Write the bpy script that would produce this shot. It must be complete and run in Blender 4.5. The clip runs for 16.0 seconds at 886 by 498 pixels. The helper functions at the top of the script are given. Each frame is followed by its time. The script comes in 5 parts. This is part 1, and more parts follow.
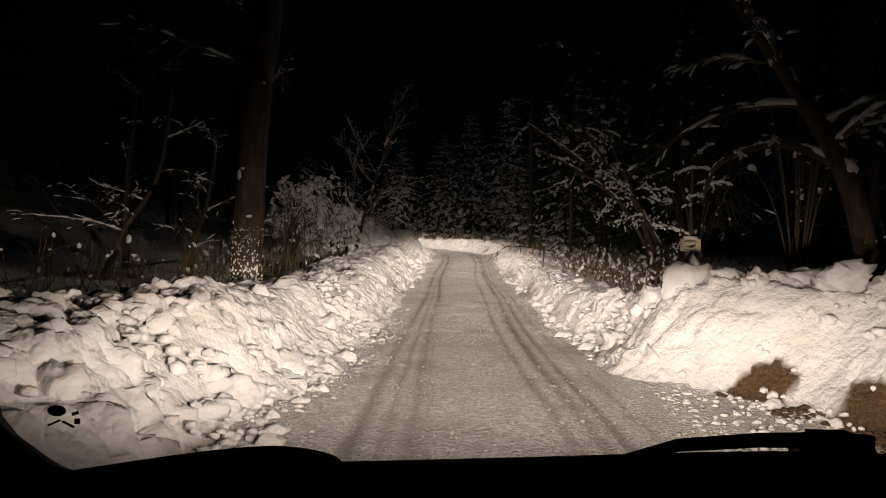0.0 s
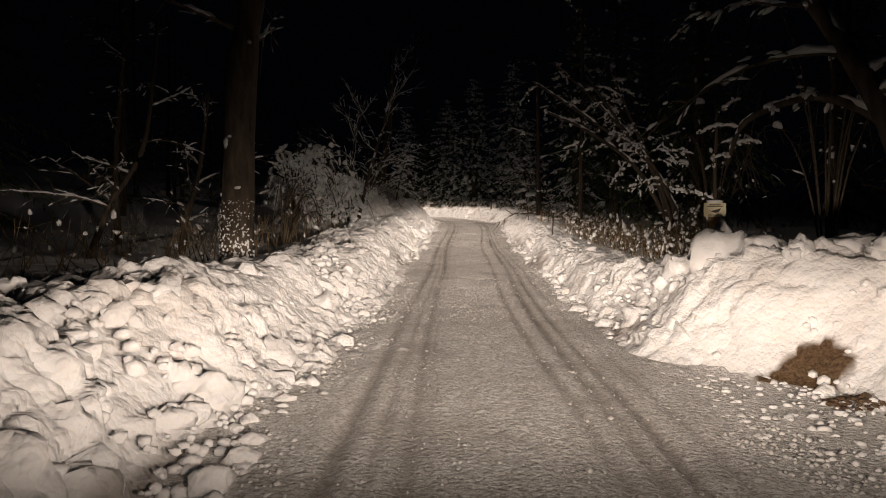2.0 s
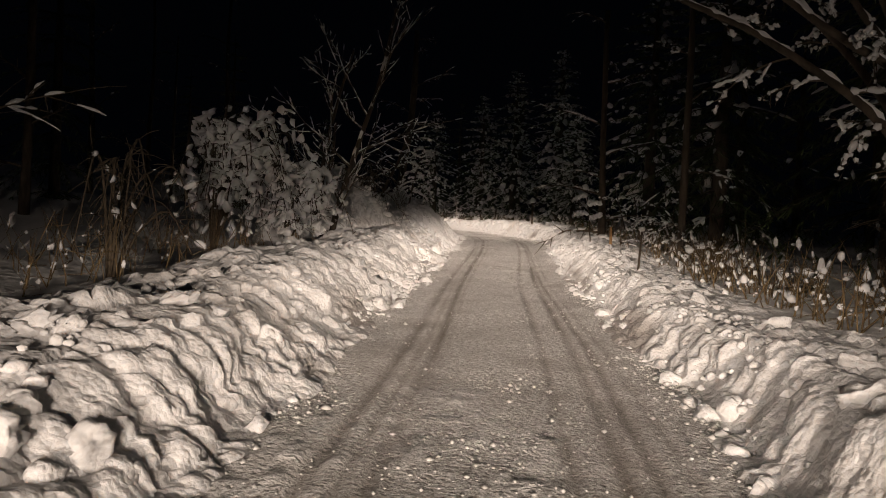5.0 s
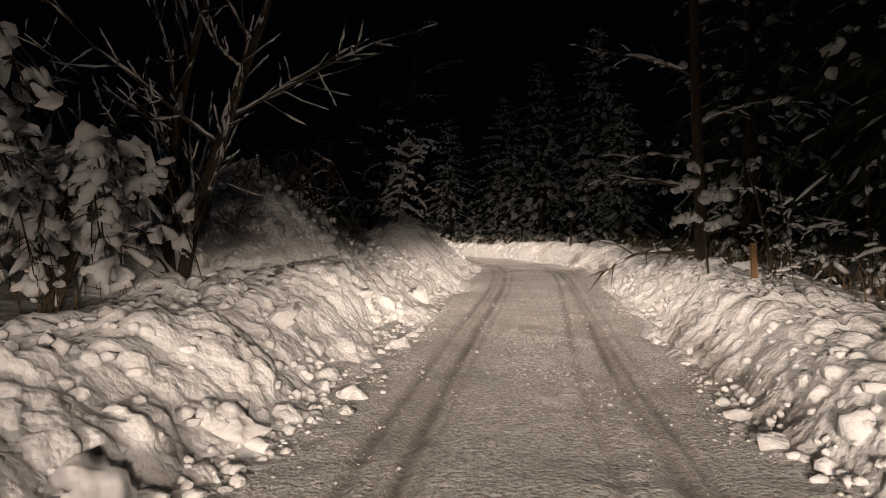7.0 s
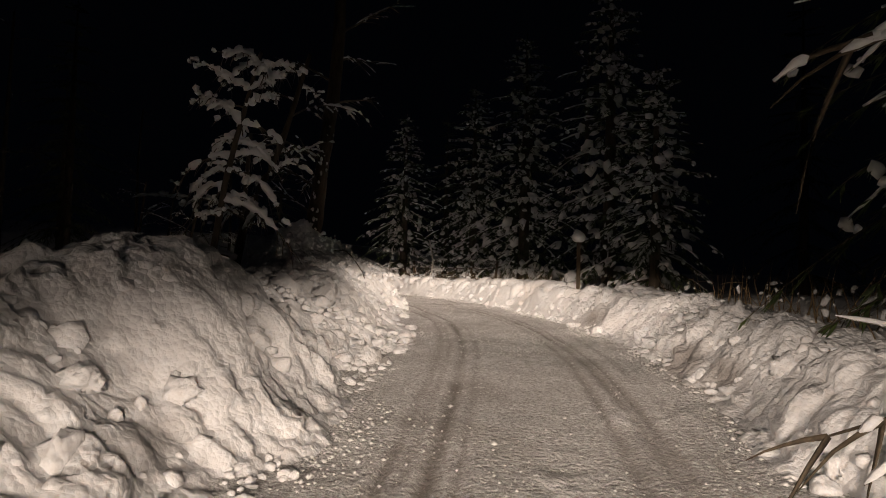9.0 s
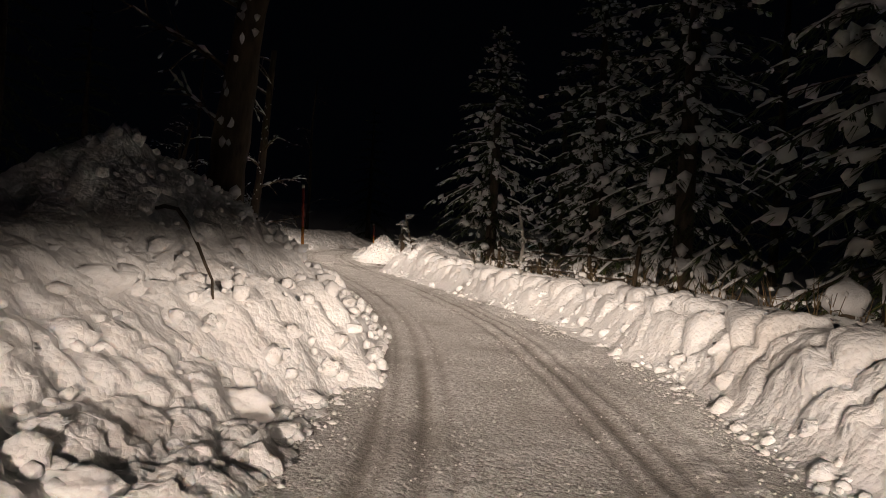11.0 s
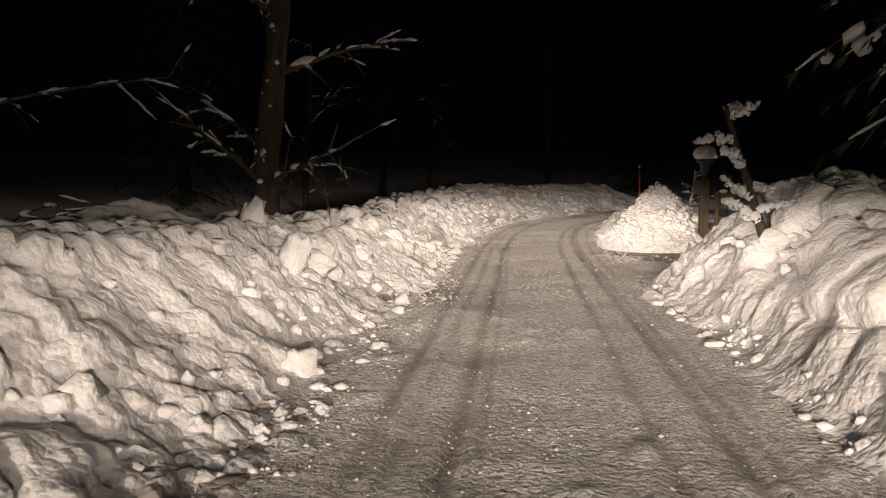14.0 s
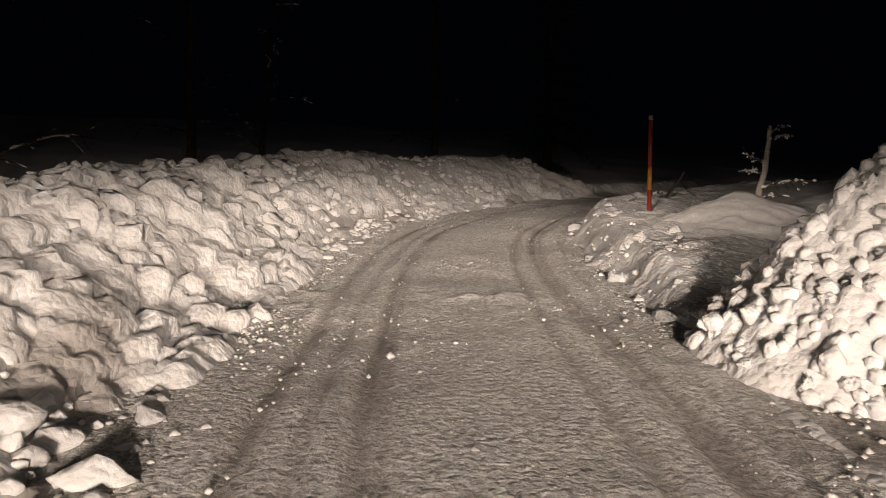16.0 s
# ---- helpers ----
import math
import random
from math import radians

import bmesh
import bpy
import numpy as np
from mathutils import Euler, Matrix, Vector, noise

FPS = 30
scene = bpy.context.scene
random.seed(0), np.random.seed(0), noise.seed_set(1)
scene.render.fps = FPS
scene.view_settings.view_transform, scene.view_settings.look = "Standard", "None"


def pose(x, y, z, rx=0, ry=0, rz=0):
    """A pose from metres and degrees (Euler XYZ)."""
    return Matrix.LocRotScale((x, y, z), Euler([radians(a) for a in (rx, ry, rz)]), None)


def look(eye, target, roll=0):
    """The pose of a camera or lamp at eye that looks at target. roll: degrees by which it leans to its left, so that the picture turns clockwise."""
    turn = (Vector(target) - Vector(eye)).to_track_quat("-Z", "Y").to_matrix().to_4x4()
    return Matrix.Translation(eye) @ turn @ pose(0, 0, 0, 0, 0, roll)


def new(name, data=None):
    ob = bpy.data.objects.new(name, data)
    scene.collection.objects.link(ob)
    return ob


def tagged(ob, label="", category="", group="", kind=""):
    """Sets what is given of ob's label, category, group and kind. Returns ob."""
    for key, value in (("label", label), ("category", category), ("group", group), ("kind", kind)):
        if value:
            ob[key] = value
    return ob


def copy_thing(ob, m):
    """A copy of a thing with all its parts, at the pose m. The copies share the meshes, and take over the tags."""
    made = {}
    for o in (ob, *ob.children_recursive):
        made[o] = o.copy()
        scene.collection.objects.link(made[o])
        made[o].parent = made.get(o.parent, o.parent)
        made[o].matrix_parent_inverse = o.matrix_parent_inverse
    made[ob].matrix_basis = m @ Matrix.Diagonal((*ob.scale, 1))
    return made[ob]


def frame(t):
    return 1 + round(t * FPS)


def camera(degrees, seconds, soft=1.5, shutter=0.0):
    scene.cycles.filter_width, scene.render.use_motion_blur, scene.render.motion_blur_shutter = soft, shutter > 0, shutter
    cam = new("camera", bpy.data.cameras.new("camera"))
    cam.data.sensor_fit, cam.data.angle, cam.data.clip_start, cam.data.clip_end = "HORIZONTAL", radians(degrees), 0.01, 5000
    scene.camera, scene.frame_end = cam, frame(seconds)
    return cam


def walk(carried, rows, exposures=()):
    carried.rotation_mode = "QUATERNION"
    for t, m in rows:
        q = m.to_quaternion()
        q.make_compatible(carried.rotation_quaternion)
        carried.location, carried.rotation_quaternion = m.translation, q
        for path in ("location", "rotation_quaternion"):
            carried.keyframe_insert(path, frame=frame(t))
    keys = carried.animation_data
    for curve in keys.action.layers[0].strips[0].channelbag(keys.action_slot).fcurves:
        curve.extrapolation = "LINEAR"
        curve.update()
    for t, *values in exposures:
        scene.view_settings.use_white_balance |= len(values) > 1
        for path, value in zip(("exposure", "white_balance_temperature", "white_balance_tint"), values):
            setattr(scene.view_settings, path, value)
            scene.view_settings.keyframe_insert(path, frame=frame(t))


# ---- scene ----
cam = camera(64.0, 16.0, soft=1.0)
PATH = [
    (0.0, pose(0.000, 0.000, 1.250, 90.40, -1.70, 0.00)),
    (0.5, pose(0.006, 0.058, 1.250, 87.70, -3.20, 0.70)),
    (1.0, pose(-0.006, 0.026, 1.244, 86.80, -4.20, 0.20)),
    (1.5, pose(0.000, 0.243, 1.288, 87.70, -1.50, 0.10)),
    (2.0, pose(0.026, 0.781, 1.288, 87.80, -0.60, 0.50)),
    (2.5, pose(0.077, 1.709, 1.308, 88.70, -1.00, 1.30)),
    (3.0, pose(0.115, 2.829, 1.301, 87.50, -0.90, 3.20)),
    (3.5, pose(0.173, 4.102, 1.320, 87.20, -1.40, 3.80)),
    (4.0, pose(0.224, 5.632, 1.359, 89.00, -3.50, 2.40)),
    (6.5, pose(0.578, 15.110, 1.429, 88.47, -0.38, 5.82)),
    (7.0, pose(0.532, 17.332, 1.526, 90.87, -0.18, 5.81)),
    (7.5, pose(0.506, 19.728, 1.596, 92.27, -0.07, 3.80)),
    (8.0, pose(0.464, 22.287, 1.679, 94.58, -0.19, 0.80)),
    (10.5, pose(0.746, 36.326, 2.460, 90.40, -3.47, 11.98)),
    (11.0, pose(0.460, 39.426, 2.537, 90.90, -3.43, 13.58)),
    (11.5, pose(-0.118, 42.704, 2.589, 90.60, -4.36, 14.55)),
    (12.0, pose(-0.815, 45.731, 2.697, 89.77, -4.36, 20.26)),
    (12.5, pose(-1.565, 48.328, 2.759, 88.92, -5.29, 27.13)),
    (13.0, pose(-2.504, 50.889, 2.885, 88.37, -5.53, 31.43)),
    (13.5, pose(-3.605, 53.261, 2.941, 87.71, -0.76, 35.49)),
    (14.0, pose(-4.746, 55.496, 3.025, 86.70, -0.07, 35.81)),
    (14.5, pose(-6.067, 57.829, 3.081, 83.81, -0.65, 35.19)),
    (15.0, pose(-7.409, 60.094, 3.135, 83.76, 0.67, 31.33)),
    (15.5, pose(-8.799, 62.448, 3.193, 84.62, 2.43, 26.59)),
    (16.0, pose(-10.167, 64.677, 3.213, 85.03, -0.64, 25.59)),
]
walk(cam, PATH)

# ---------------------------------------------------------------- night sky
world = bpy.data.worlds.new("night")
world.use_nodes = True
scene.world = world
world.node_tree.nodes["Background"].inputs[0].default_value = (0.35, 0.45, 0.8, 1)
world.node_tree.nodes["Background"].inputs[1].default_value = 0.0011
scene.view_settings.exposure = 0.0


# ---------------------------------------------------------------- road line and level
def smooth_table(ys, vs, sigma):
    """A finely sampled, softened table of values along y, as a function."""
    grid = np.arange(-60.0, 200.0, 0.1)
    raw = np.interp(grid, ys, vs)
    k = np.arange(-int(4 * sigma / 0.1), int(4 * sigma / 0.1) + 1) * 0.1
    w = np.exp(-0.5 * (k / sigma) ** 2)
    pad = len(k) // 2
    soft = np.convolve(np.concatenate([np.full(pad, raw[0]), raw, np.full(pad, raw[-1])]), w / w.sum(), "valid")
    return lambda y: np.interp(y, grid, soft)


mid_x = smooth_table([-60, 0, 8, 15, 22, 28, 33, 37, 40, 43, 46, 49.5, 54, 58, 61, 65, 68, 72, 75, 78, 81, 85, 90, 200],
                     [0.52, 0.52, 0.52, 0.60, 0.72, 0.92, 1.03, 1.05, 0.78, 0.3, -0.45, -1.6, -3.6, -5.8, -7.5, -9.75, -11.5, -13.4, -14.25, -14.4, -14.0, -13.0, -11.2, 30.8], 1.2)
level = smooth_table([-60, 0, 8, 12, 15, 22.3, 26, 30, 34, 36.3, 42.7, 50, 57.8, 62, 66, 70, 75, 80, 200],
                     [0, 0, 0.02, 0.06, 0.16, 0.42, 0.59, 0.79, 1.05, 1.21, 1.37, 1.61, 1.8, 1.96, 2.14, 2.34, 2.61, 2.85, 6.8], 1.5)


def along(u, y):
    """Plan place at u metres to the right of the road's middle at the station y."""
    d = (mid_x(y + 0.1) - mid_x(y - 0.1)) / 0.2
    n = np.sqrt(1 + d * d)
    return mid_x(y) + u / n, y - u * d / n


def spot_at(u, y, dz=0.0):
    x, yy = along(u, y)
    return Vector((float(x), float(yy), float(level(y)) + dz))


# ---------------------------------------------------------------- the car's headlights and lamps standing in for them, the only light
# serves the car's own pair and the added lamps along the road
def headlight(y, watts, u=0.0, height=1.45, spread=124, squash=0.105, dip=1.45, even=350.0, soft=0.20):
    lamp = bpy.data.lights.new("headlight_or_stand_in", "SPOT")
    lamp.spot_size, lamp.spot_blend, lamp.shadow_soft_size = radians(spread), 1.0, soft
    lamp.color = (1.0, 0.815, 0.675)
    lamp.energy = watts
    lamp.use_nodes = True
    tree = lamp.node_tree
    fall = tree.nodes.new("ShaderNodeLightFalloff")
    fall.inputs["Strength"].default_value = 1.0
    fall.inputs["Smooth"].default_value = even
    tree.links.new(fall.outputs["Quadratic"], tree.nodes["Emission"].inputs["Strength"])
    ob = new("headlight_or_stand_in", lamp)
    here, ahead = spot_at(u, y, height), spot_at(u, y + 8, height - dip)
    ob.matrix_world = look(here, ahead) @ Matrix.Diagonal((1, squash, 1, 1))
    return ob


POWER = 14000
# the standing car's own pair, then 28 added stand-in lamps along the drive
headlight(1.86, 0.20 * POWER, -0.58, 0.76, 152, 0.125, 0.80, 70.0, 0.07)
headlight(1.86, 0.20 * POWER, 0.58, 0.76, 152, 0.125, 0.80, 70.0, 0.07)
# no real lamps here: they replace the moving car's light, weaker on some stretches
for k in range(28):
    y = 3.4 + 2.42 * k
    share = 0.10 if k == 0 else 0.12 if 1 <= k <= 3 or 9 <= k <= 12 else 0.12 if k > 25 else 0.185 if k > 20 or 13 <= k <= 17 else 0.145 if 4 <= k <= 6 else 0.165
    headlight(y, share * POWER, (-0.6, 0.6)[k % 2], 1.2, 130, 0.088, 1.55 if 8 <= k <= 13 else 1.32, 80.0, 0.10)
# six weak fill lamps added for the headlights' stray light above their cut-off
for y, share in ((2.0, 0.0015), (14.0, 0.0009), (27.0, 0.002), (40.0, 0.002), (48.0, 0.03), (55.0, 0.03)):
    headlight(y, share * POWER, 0.0, 0.9, 130, 0.28, -0.6, 120.0)


# ---------------------------------------------------------------- noise on arrays
def hash01(i, j, seed):
    with np.errstate(over="ignore"):
        n = (i.astype(np.int64) * 374761393 + j.astype(np.int64) * 668265263 + seed * 982451653) & 0x7FFFFFFF
        n = ((n ^ (n >> 13)) * 1274126177) & 0x7FFFFFFF
        n = ((n ^ (n >> 16)) * 1911520717) & 0x7FFFFFFF
    return (n ^ (n >> 11)) % 100003 / 100003.0


def value_noise(x, y, seed=0):
    i, j = np.floor(x), np.floor(y)
    fx, fy = x - i, y - j
    fx, fy = fx * fx * (3 - 2 * fx), fy * fy * (3 - 2 * fy)
    a, b = hash01(i, j, seed), hash01(i + 1, j, seed)
    c, d = hash01(i, j + 1, seed), hash01(i + 1, j + 1, seed)
    return (a + (b - a) * fx) * (1 - fy) + (c + (d - c) * fx) * fy


def fbm(x, y, seed=0, octaves=4):
    out, amp, total = 0, 1.0, 0.0
    for k in range(octaves):
        out, total = out + amp * value_noise(x * 2 ** k, y * 2 ** k, seed + k), total + amp
        amp *= 0.5
    return out / total


def chunks(x, y, size, seed):
    """Broken-up blocks: for each place its block's own height and tilt, sunk towards the joints."""
    x, y = x / size, y / size
    i, j = np.floor(x), np.floor(y)
    f1, f2 = np.full(x.shape, 9.0), np.full(x.shape, 9.0)
    own, dx, dy, ci, cj = (np.zeros(x.shape) for _ in range(5))
    for a in (-1, 0, 1):
        for b in (-1, 0, 1):
            px, py = i + a + 0.12 + 0.76 * hash01(i + a, j + b, seed), j + b + 0.12 + 0.76 * hash01(i + a, j + b, seed + 7)
            d = np.hypot(x - px, y - py)
            near = d < f1
            f2 = np.where(near, f1, np.minimum(f2, d))
            dx, dy = np.where(near, x - px, dx), np.where(near, y - py, dy)
            ci, cj = np.where(near, i + a, ci), np.where(near, j + b, cj)
            f1 = np.where(near, d, f1)
    own = hash01(ci, cj, seed + 13)
    tilt = (hash01(ci, cj, seed + 19) - 0.5) * dx + (hash01(ci, cj, seed + 23) - 0.5) * dy
    edge = np.clip((f2 - f1) / 0.42, 0, 1)
    return (0.35 + 0.65 * own) * np.sqrt(edge * (2 - edge)) + 0.4 * tilt * edge


def step(a, b, v):
    t = np.clip((v - a) / (b - a), 0, 1)
    return t * t * (3 - 2 * t)


# ---------------------------------------------------------------- materials
def material(name, rough=0.8):
    m = bpy.data.materials.new(name)
    m.use_nodes = True
    nt = m.node_tree
    b = nt.nodes["Principled BSDF"]
    b.inputs["Roughness"].default_value = rough
    return m, nt, b


def node(nt, kind, **values):
    n = nt.nodes.new(kind)
    for key, v in values.items():
        n.inputs[key].default_value = v
    return n


def noise_ramp(nt, scale, lo, hi, detail=4.0, coords="Object", stretch=None):
    tc = nt.nodes.new("ShaderNodeTexCoord")
    n = node(nt, "ShaderNodeTexNoise", Scale=scale, Detail=detail, Roughness=0.6)
    if stretch:
        mp = nt.nodes.new("ShaderNodeMapping")
        mp.inputs["Scale"].default_value = stretch
        nt.links.new(tc.outputs[coords], mp.inputs["Vector"])
        nt.links.new(mp.outputs["Vector"], n.inputs["Vector"])
    else:
        nt.links.new(tc.outputs[coords], n.inputs["Vector"])
    r = nt.nodes.new("ShaderNodeValToRGB")
    r.color_ramp.elements[0].position, r.color_ramp.elements[1].position = lo, hi
    nt.links.new(n.outputs["Fac"], r.inputs["Fac"])
    return n, r


def tone(nt, fac, a, b):
    mix = nt.nodes.new("ShaderNodeMix")
    mix.data_type = "RGBA"
    nt.links.new(fac, mix.inputs["Factor"])
    for sock, v in ((mix.inputs["A"], a), (mix.inputs["B"], b)):
        if isinstance(v, tuple):
            sock.default_value = (*v, 1)
        else:
            nt.links.new(v, sock)
    return mix.outputs["Result"]


def relief(nt, bsdf, height, strength, distance):
    bump = node(nt, "ShaderNodeBump", Strength=strength, Distance=distance)
    nt.links.new(height, bump.inputs["Height"])
    nt.links.new(bump.outputs["Normal"], bsdf.inputs["Normal"])


def simple(name, a, b, scale, rough=0.8, bump=0.3, dist=0.01, stretch=None):
    m, nt, bs = material(name, rough)
    n, r = noise_ramp(nt, scale, 0.35, 0.65, stretch=stretch)
    nt.links.new(tone(nt, r.outputs["Color"], a, b), bs.inputs["Base Color"])
    relief(nt, bs, n.outputs["Fac"], bump, dist)
    return m


def crumble(nt, bsdf, grain, scale, depth, keep=None, top_depth=0.015):
    """Relief of packed crumbs at two sizes, with fine grain on top."""
    tc = nt.nodes.new("ShaderNodeTexCoord")
    warp = node(nt, "ShaderNodeTexNoise", Scale=scale * 0.6, Detail=2.0)
    nt.links.new(tc.outputs["Object"], warp.inputs["Vector"])
    shift = nt.nodes.new("ShaderNodeMix")
    shift.data_type = "VECTOR"
    shift.inputs["Factor"].default_value = 0.03
    nt.links.new(tc.outputs["Object"], shift.inputs["A"])
    nt.links.new(warp.outputs["Color"], shift.inputs["B"])
    last = None
    for k, share in ((1.0, 1.0), (2.3, 0.45)):
        cell = nt.nodes.new("ShaderNodeTexVoronoi")
        cell.inputs["Scale"].default_value = scale * k
        cell.inputs["Randomness"].default_value = 1.0
        nt.links.new(shift.outputs["Result"], cell.inputs["Vector"])
        inv = node(nt, "ShaderNodeMath")
        inv.operation = "SUBTRACT"
        inv.inputs[0].default_value = 1.0
        nt.links.new(cell.outputs["Distance"], inv.inputs[1])
        bump = node(nt, "ShaderNodeBump", Strength=0.8, Distance=depth * share)
        nt.links.new(inv.outputs[0], bump.inputs["Height"])
        if keep:
            nt.links.new(keep, bump.inputs["Strength"])
        if last:
            nt.links.new(last.outputs["Normal"], bump.inputs["Normal"])
        last = bump
    top = node(nt, "ShaderNodeBump", Strength=0.45, Distance=top_depth)
    nt.links.new(grain, top.inputs["Height"])
    nt.links.new(last.outputs["Normal"], top.inputs["Normal"])
    nt.links.new(top.outputs["Normal"], bsdf.inputs["Normal"])


def snow_material(name, dirt, cells=9.0):
    m, nt, bs = material(name, 0.7)
    _, wide = noise_ramp(nt, 0.45, 0.56, 0.76, 6.0)
    fine, grain = noise_ramp(nt, 38.0, 0.3, 0.7, 5.0)
    _, mid = noise_ramp(nt, 5.0, 0.3, 0.75)
    white = tone(nt, mid.outputs["Color"], (0.80, 0.79, 0.785), (0.88, 0.88, 0.885))
    soiled = tone(nt, grain.outputs["Color"], (0.36, 0.25, 0.16), (0.66, 0.58, 0.49))
    amount = node(nt, "ShaderNodeMath")
    amount.operation = "MULTIPLY"
    amount.inputs[1].default_value = dirt
    nt.links.new(wide.outputs["Color"], amount.inputs[0])
    snow_tone = tone(nt, amount.outputs[0], white, soiled)
    if dirt:
        soil = nt.nodes.new("ShaderNodeAttribute")
        soil.attribute_name = "soil"
        snow_tone = tone(nt, soil.outputs["Fac"], snow_tone, tone(nt, grain.outputs["Color"], (0.05, 0.03, 0.016), (0.17, 0.11, 0.06)))
    nt.links.new(snow_tone, bs.inputs["Base Color"])
    relief(nt, bs, fine.outputs["Fac"], 0.45, 0.02)
    bs.inputs["Specular IOR Level"].default_value = 0.25
    bs.inputs["Diffuse Roughness"].default_value = 0.5
    bs.inputs["Subsurface Weight"].default_value = 0.4
    bs.inputs["Subsurface Radius"].default_value = (1.0, 0.92, 0.85)
    bs.inputs["Subsurface Scale"].default_value = 0.025
    if dirt:
        crumble(nt, bs, fine.outputs["Fac"], cells, 0.021)
    return m


SNOW = snow_material("ploughed_snow", 0.3, 13.0)
BLOCK = snow_material("broken_snow_block", 0.3, 1.6)
CRUMB = simple("trodden_snow_crumbs", (0.64, 0.625, 0.605), (0.80, 0.79, 0.775), 25.0, 0.8, 0.3)
FRESH = snow_material("lying_snow", 0.0)


def road_material():
    m, nt, bs = material("packed_snow_road", 0.75)
    bs.inputs["Diffuse Roughness"].default_value = 0.8
    fine, grain = noise_ramp(nt, 30.0, 0.35, 0.68, 6.0)
    _, patch = noise_ramp(nt, 1.1, 0.30, 0.52, 5.0)
    _, crumbs = noise_ramp(nt, 24.0, 0.46, 0.64, 6.0)
    grey = tone(nt, grain.outputs["Color"], (0.36, 0.345, 0.325), (0.60, 0.58, 0.555))
    pale = tone(nt, crumbs.outputs["Color"], grey, (0.90, 0.895, 0.89))
    _, specks = noise_ramp(nt, 55.0, 0.52, 0.60, 3.0)
    pale = tone(nt, specks.outputs["Color"], pale, (0.80, 0.79, 0.78))
    base = tone(nt, patch.outputs["Color"], grey, pale)
    wear = nt.nodes.new("ShaderNodeAttribute")
    wear.attribute_name = "wear"
    soil = tone(nt, grain.outputs["Color"], (0.13, 0.11, 0.09), (0.27, 0.235, 0.20))
    worn = tone(nt, wear.outputs["Fac"], base, soil)
    heap = nt.nodes.new("ShaderNodeAttribute")
    heap.attribute_name = "heap"
    nt.links.new(tone(nt, heap.outputs["Fac"], worn, (0.78, 0.77, 0.76)), bs.inputs["Base Color"])
    plain = node(nt, "ShaderNodeMath")
    plain.operation, plain.use_clamp = "SUBTRACT", True
    plain.inputs[0].default_value = 0.8
    nt.links.new(wear.outputs["Fac"], plain.inputs[1])
    both = node(nt, "ShaderNodeMath")
    both.operation = "MULTIPLY_ADD"
    both.inputs[1].default_value = 1.4
    nt.links.new(crumbs.outputs["Color"], both.inputs[0])
    nt.links.new(fine.outputs["Fac"], both.inputs[2])
    crumble(nt, bs, both.outputs[0], 24.0, 0.018, plain.outputs[0], 0.03)
    return m


ROAD = road_material()
BARK = simple("dark_bark", (0.034, 0.025, 0.017), (0.092, 0.069, 0.047), 9.0, 0.9, 0.9, 0.03, (1, 1, 0.25))
BIRCH = simple("pale_bark", (0.42, 0.39, 0.34), (0.62, 0.60, 0.55), 7.0, 0.8, 0.4, 0.01, (1, 1, 0.3))
TWIG = simple("twig_bark", (0.06, 0.045, 0.03), (0.13, 0.10, 0.065), 20.0, 0.9, 0.3)
NEEDLE = simple("spruce_needles", (0.030, 0.048, 0.013), (0.072, 0.098, 0.026), 6.0, 0.7, 0.2)
STEM = simple("dry_stems", (0.09, 0.06, 0.03), (0.22, 0.155, 0.075), 14.0, 0.9, 0.2)
TIMBER = simple("weathered_timber", (0.05, 0.035, 0.02), (0.11, 0.078, 0.046), 12.0, 0.85, 0.5, 0.01, (1, 1, 0.15))
RED = simple("red_paint", (0.22, 0.028, 0.018), (0.32, 0.045, 0.026), 9.0, 0.5, 0.1)
BAND_TONE = simple("orange_band", (0.34, 0.14, 0.025), (0.44, 0.19, 0.035), 9.0, 0.4, 0.1)
ORANGE = simple("fresh_timber", (0.24, 0.14, 0.06), (0.36, 0.22, 0.10), 16.0, 0.8, 0.3)
DIRT = simple("bare_soil", (0.055, 0.033, 0.018), (0.16, 0.10, 0.055), 14.0, 0.95, 0.9, 0.03)
IRON = simple("dark_iron", (0.04, 0.035, 0.03), (0.09, 0.075, 0.06), 20.0, 0.55, 0.3)


# ---------------------------------------------------------------- mesh tools
def mesh_object(name, verts, faces, mat, parent=None, smooth=True, label=""):
    """verts: n x 3; faces: n x 3 or n x 4 array of one kind."""
    me = bpy.data.meshes.new(name)
    verts, faces = np.asarray(verts, np.float32), np.asarray(faces, np.int32)
    n, k = faces.shape
    me.vertices.add(len(verts))
    me.vertices.foreach_set("co", verts.ravel())
    me.loops.add(n * k)
    me.loops.foreach_set("vertex_index", faces.ravel())
    me.polygons.add(n)
    me.polygons.foreach_set("loop_start", np.arange(0, n * k, k, dtype=np.int32))
    if smooth:
        me.polygons.foreach_set("use_smooth", np.ones(n, bool))
    me.update(calc_edges=True)
    me.validate()
    me.materials.append(mat)
    ob = new(name, me)
    if parent:
        ob.parent = parent
    if label:
        ob["label"] = label
    return ob


def part(name, bm, mat, parent=None, label="", smooth=False):
    me = bpy.data.meshes.new(name)
    bm.to_mesh(me)
    bm.free()
    me.materials.append(mat)
    if smooth:
        for p in me.polygons:
            p.use_smooth = True
    ob = new(name, me)
    if parent:
        ob.parent = parent
    if label:
        ob["label"] = label
    return ob


def thing(name, label, category, at=(0, 0, 0), group="", turn=0.0):
    ob = new(name)
    ob.empty_display_size = 0.2
    ob.matrix_world = Matrix.Translation(at) @ Matrix.Rotation(turn, 4, "Z")
    return tagged(ob, label, category, group)


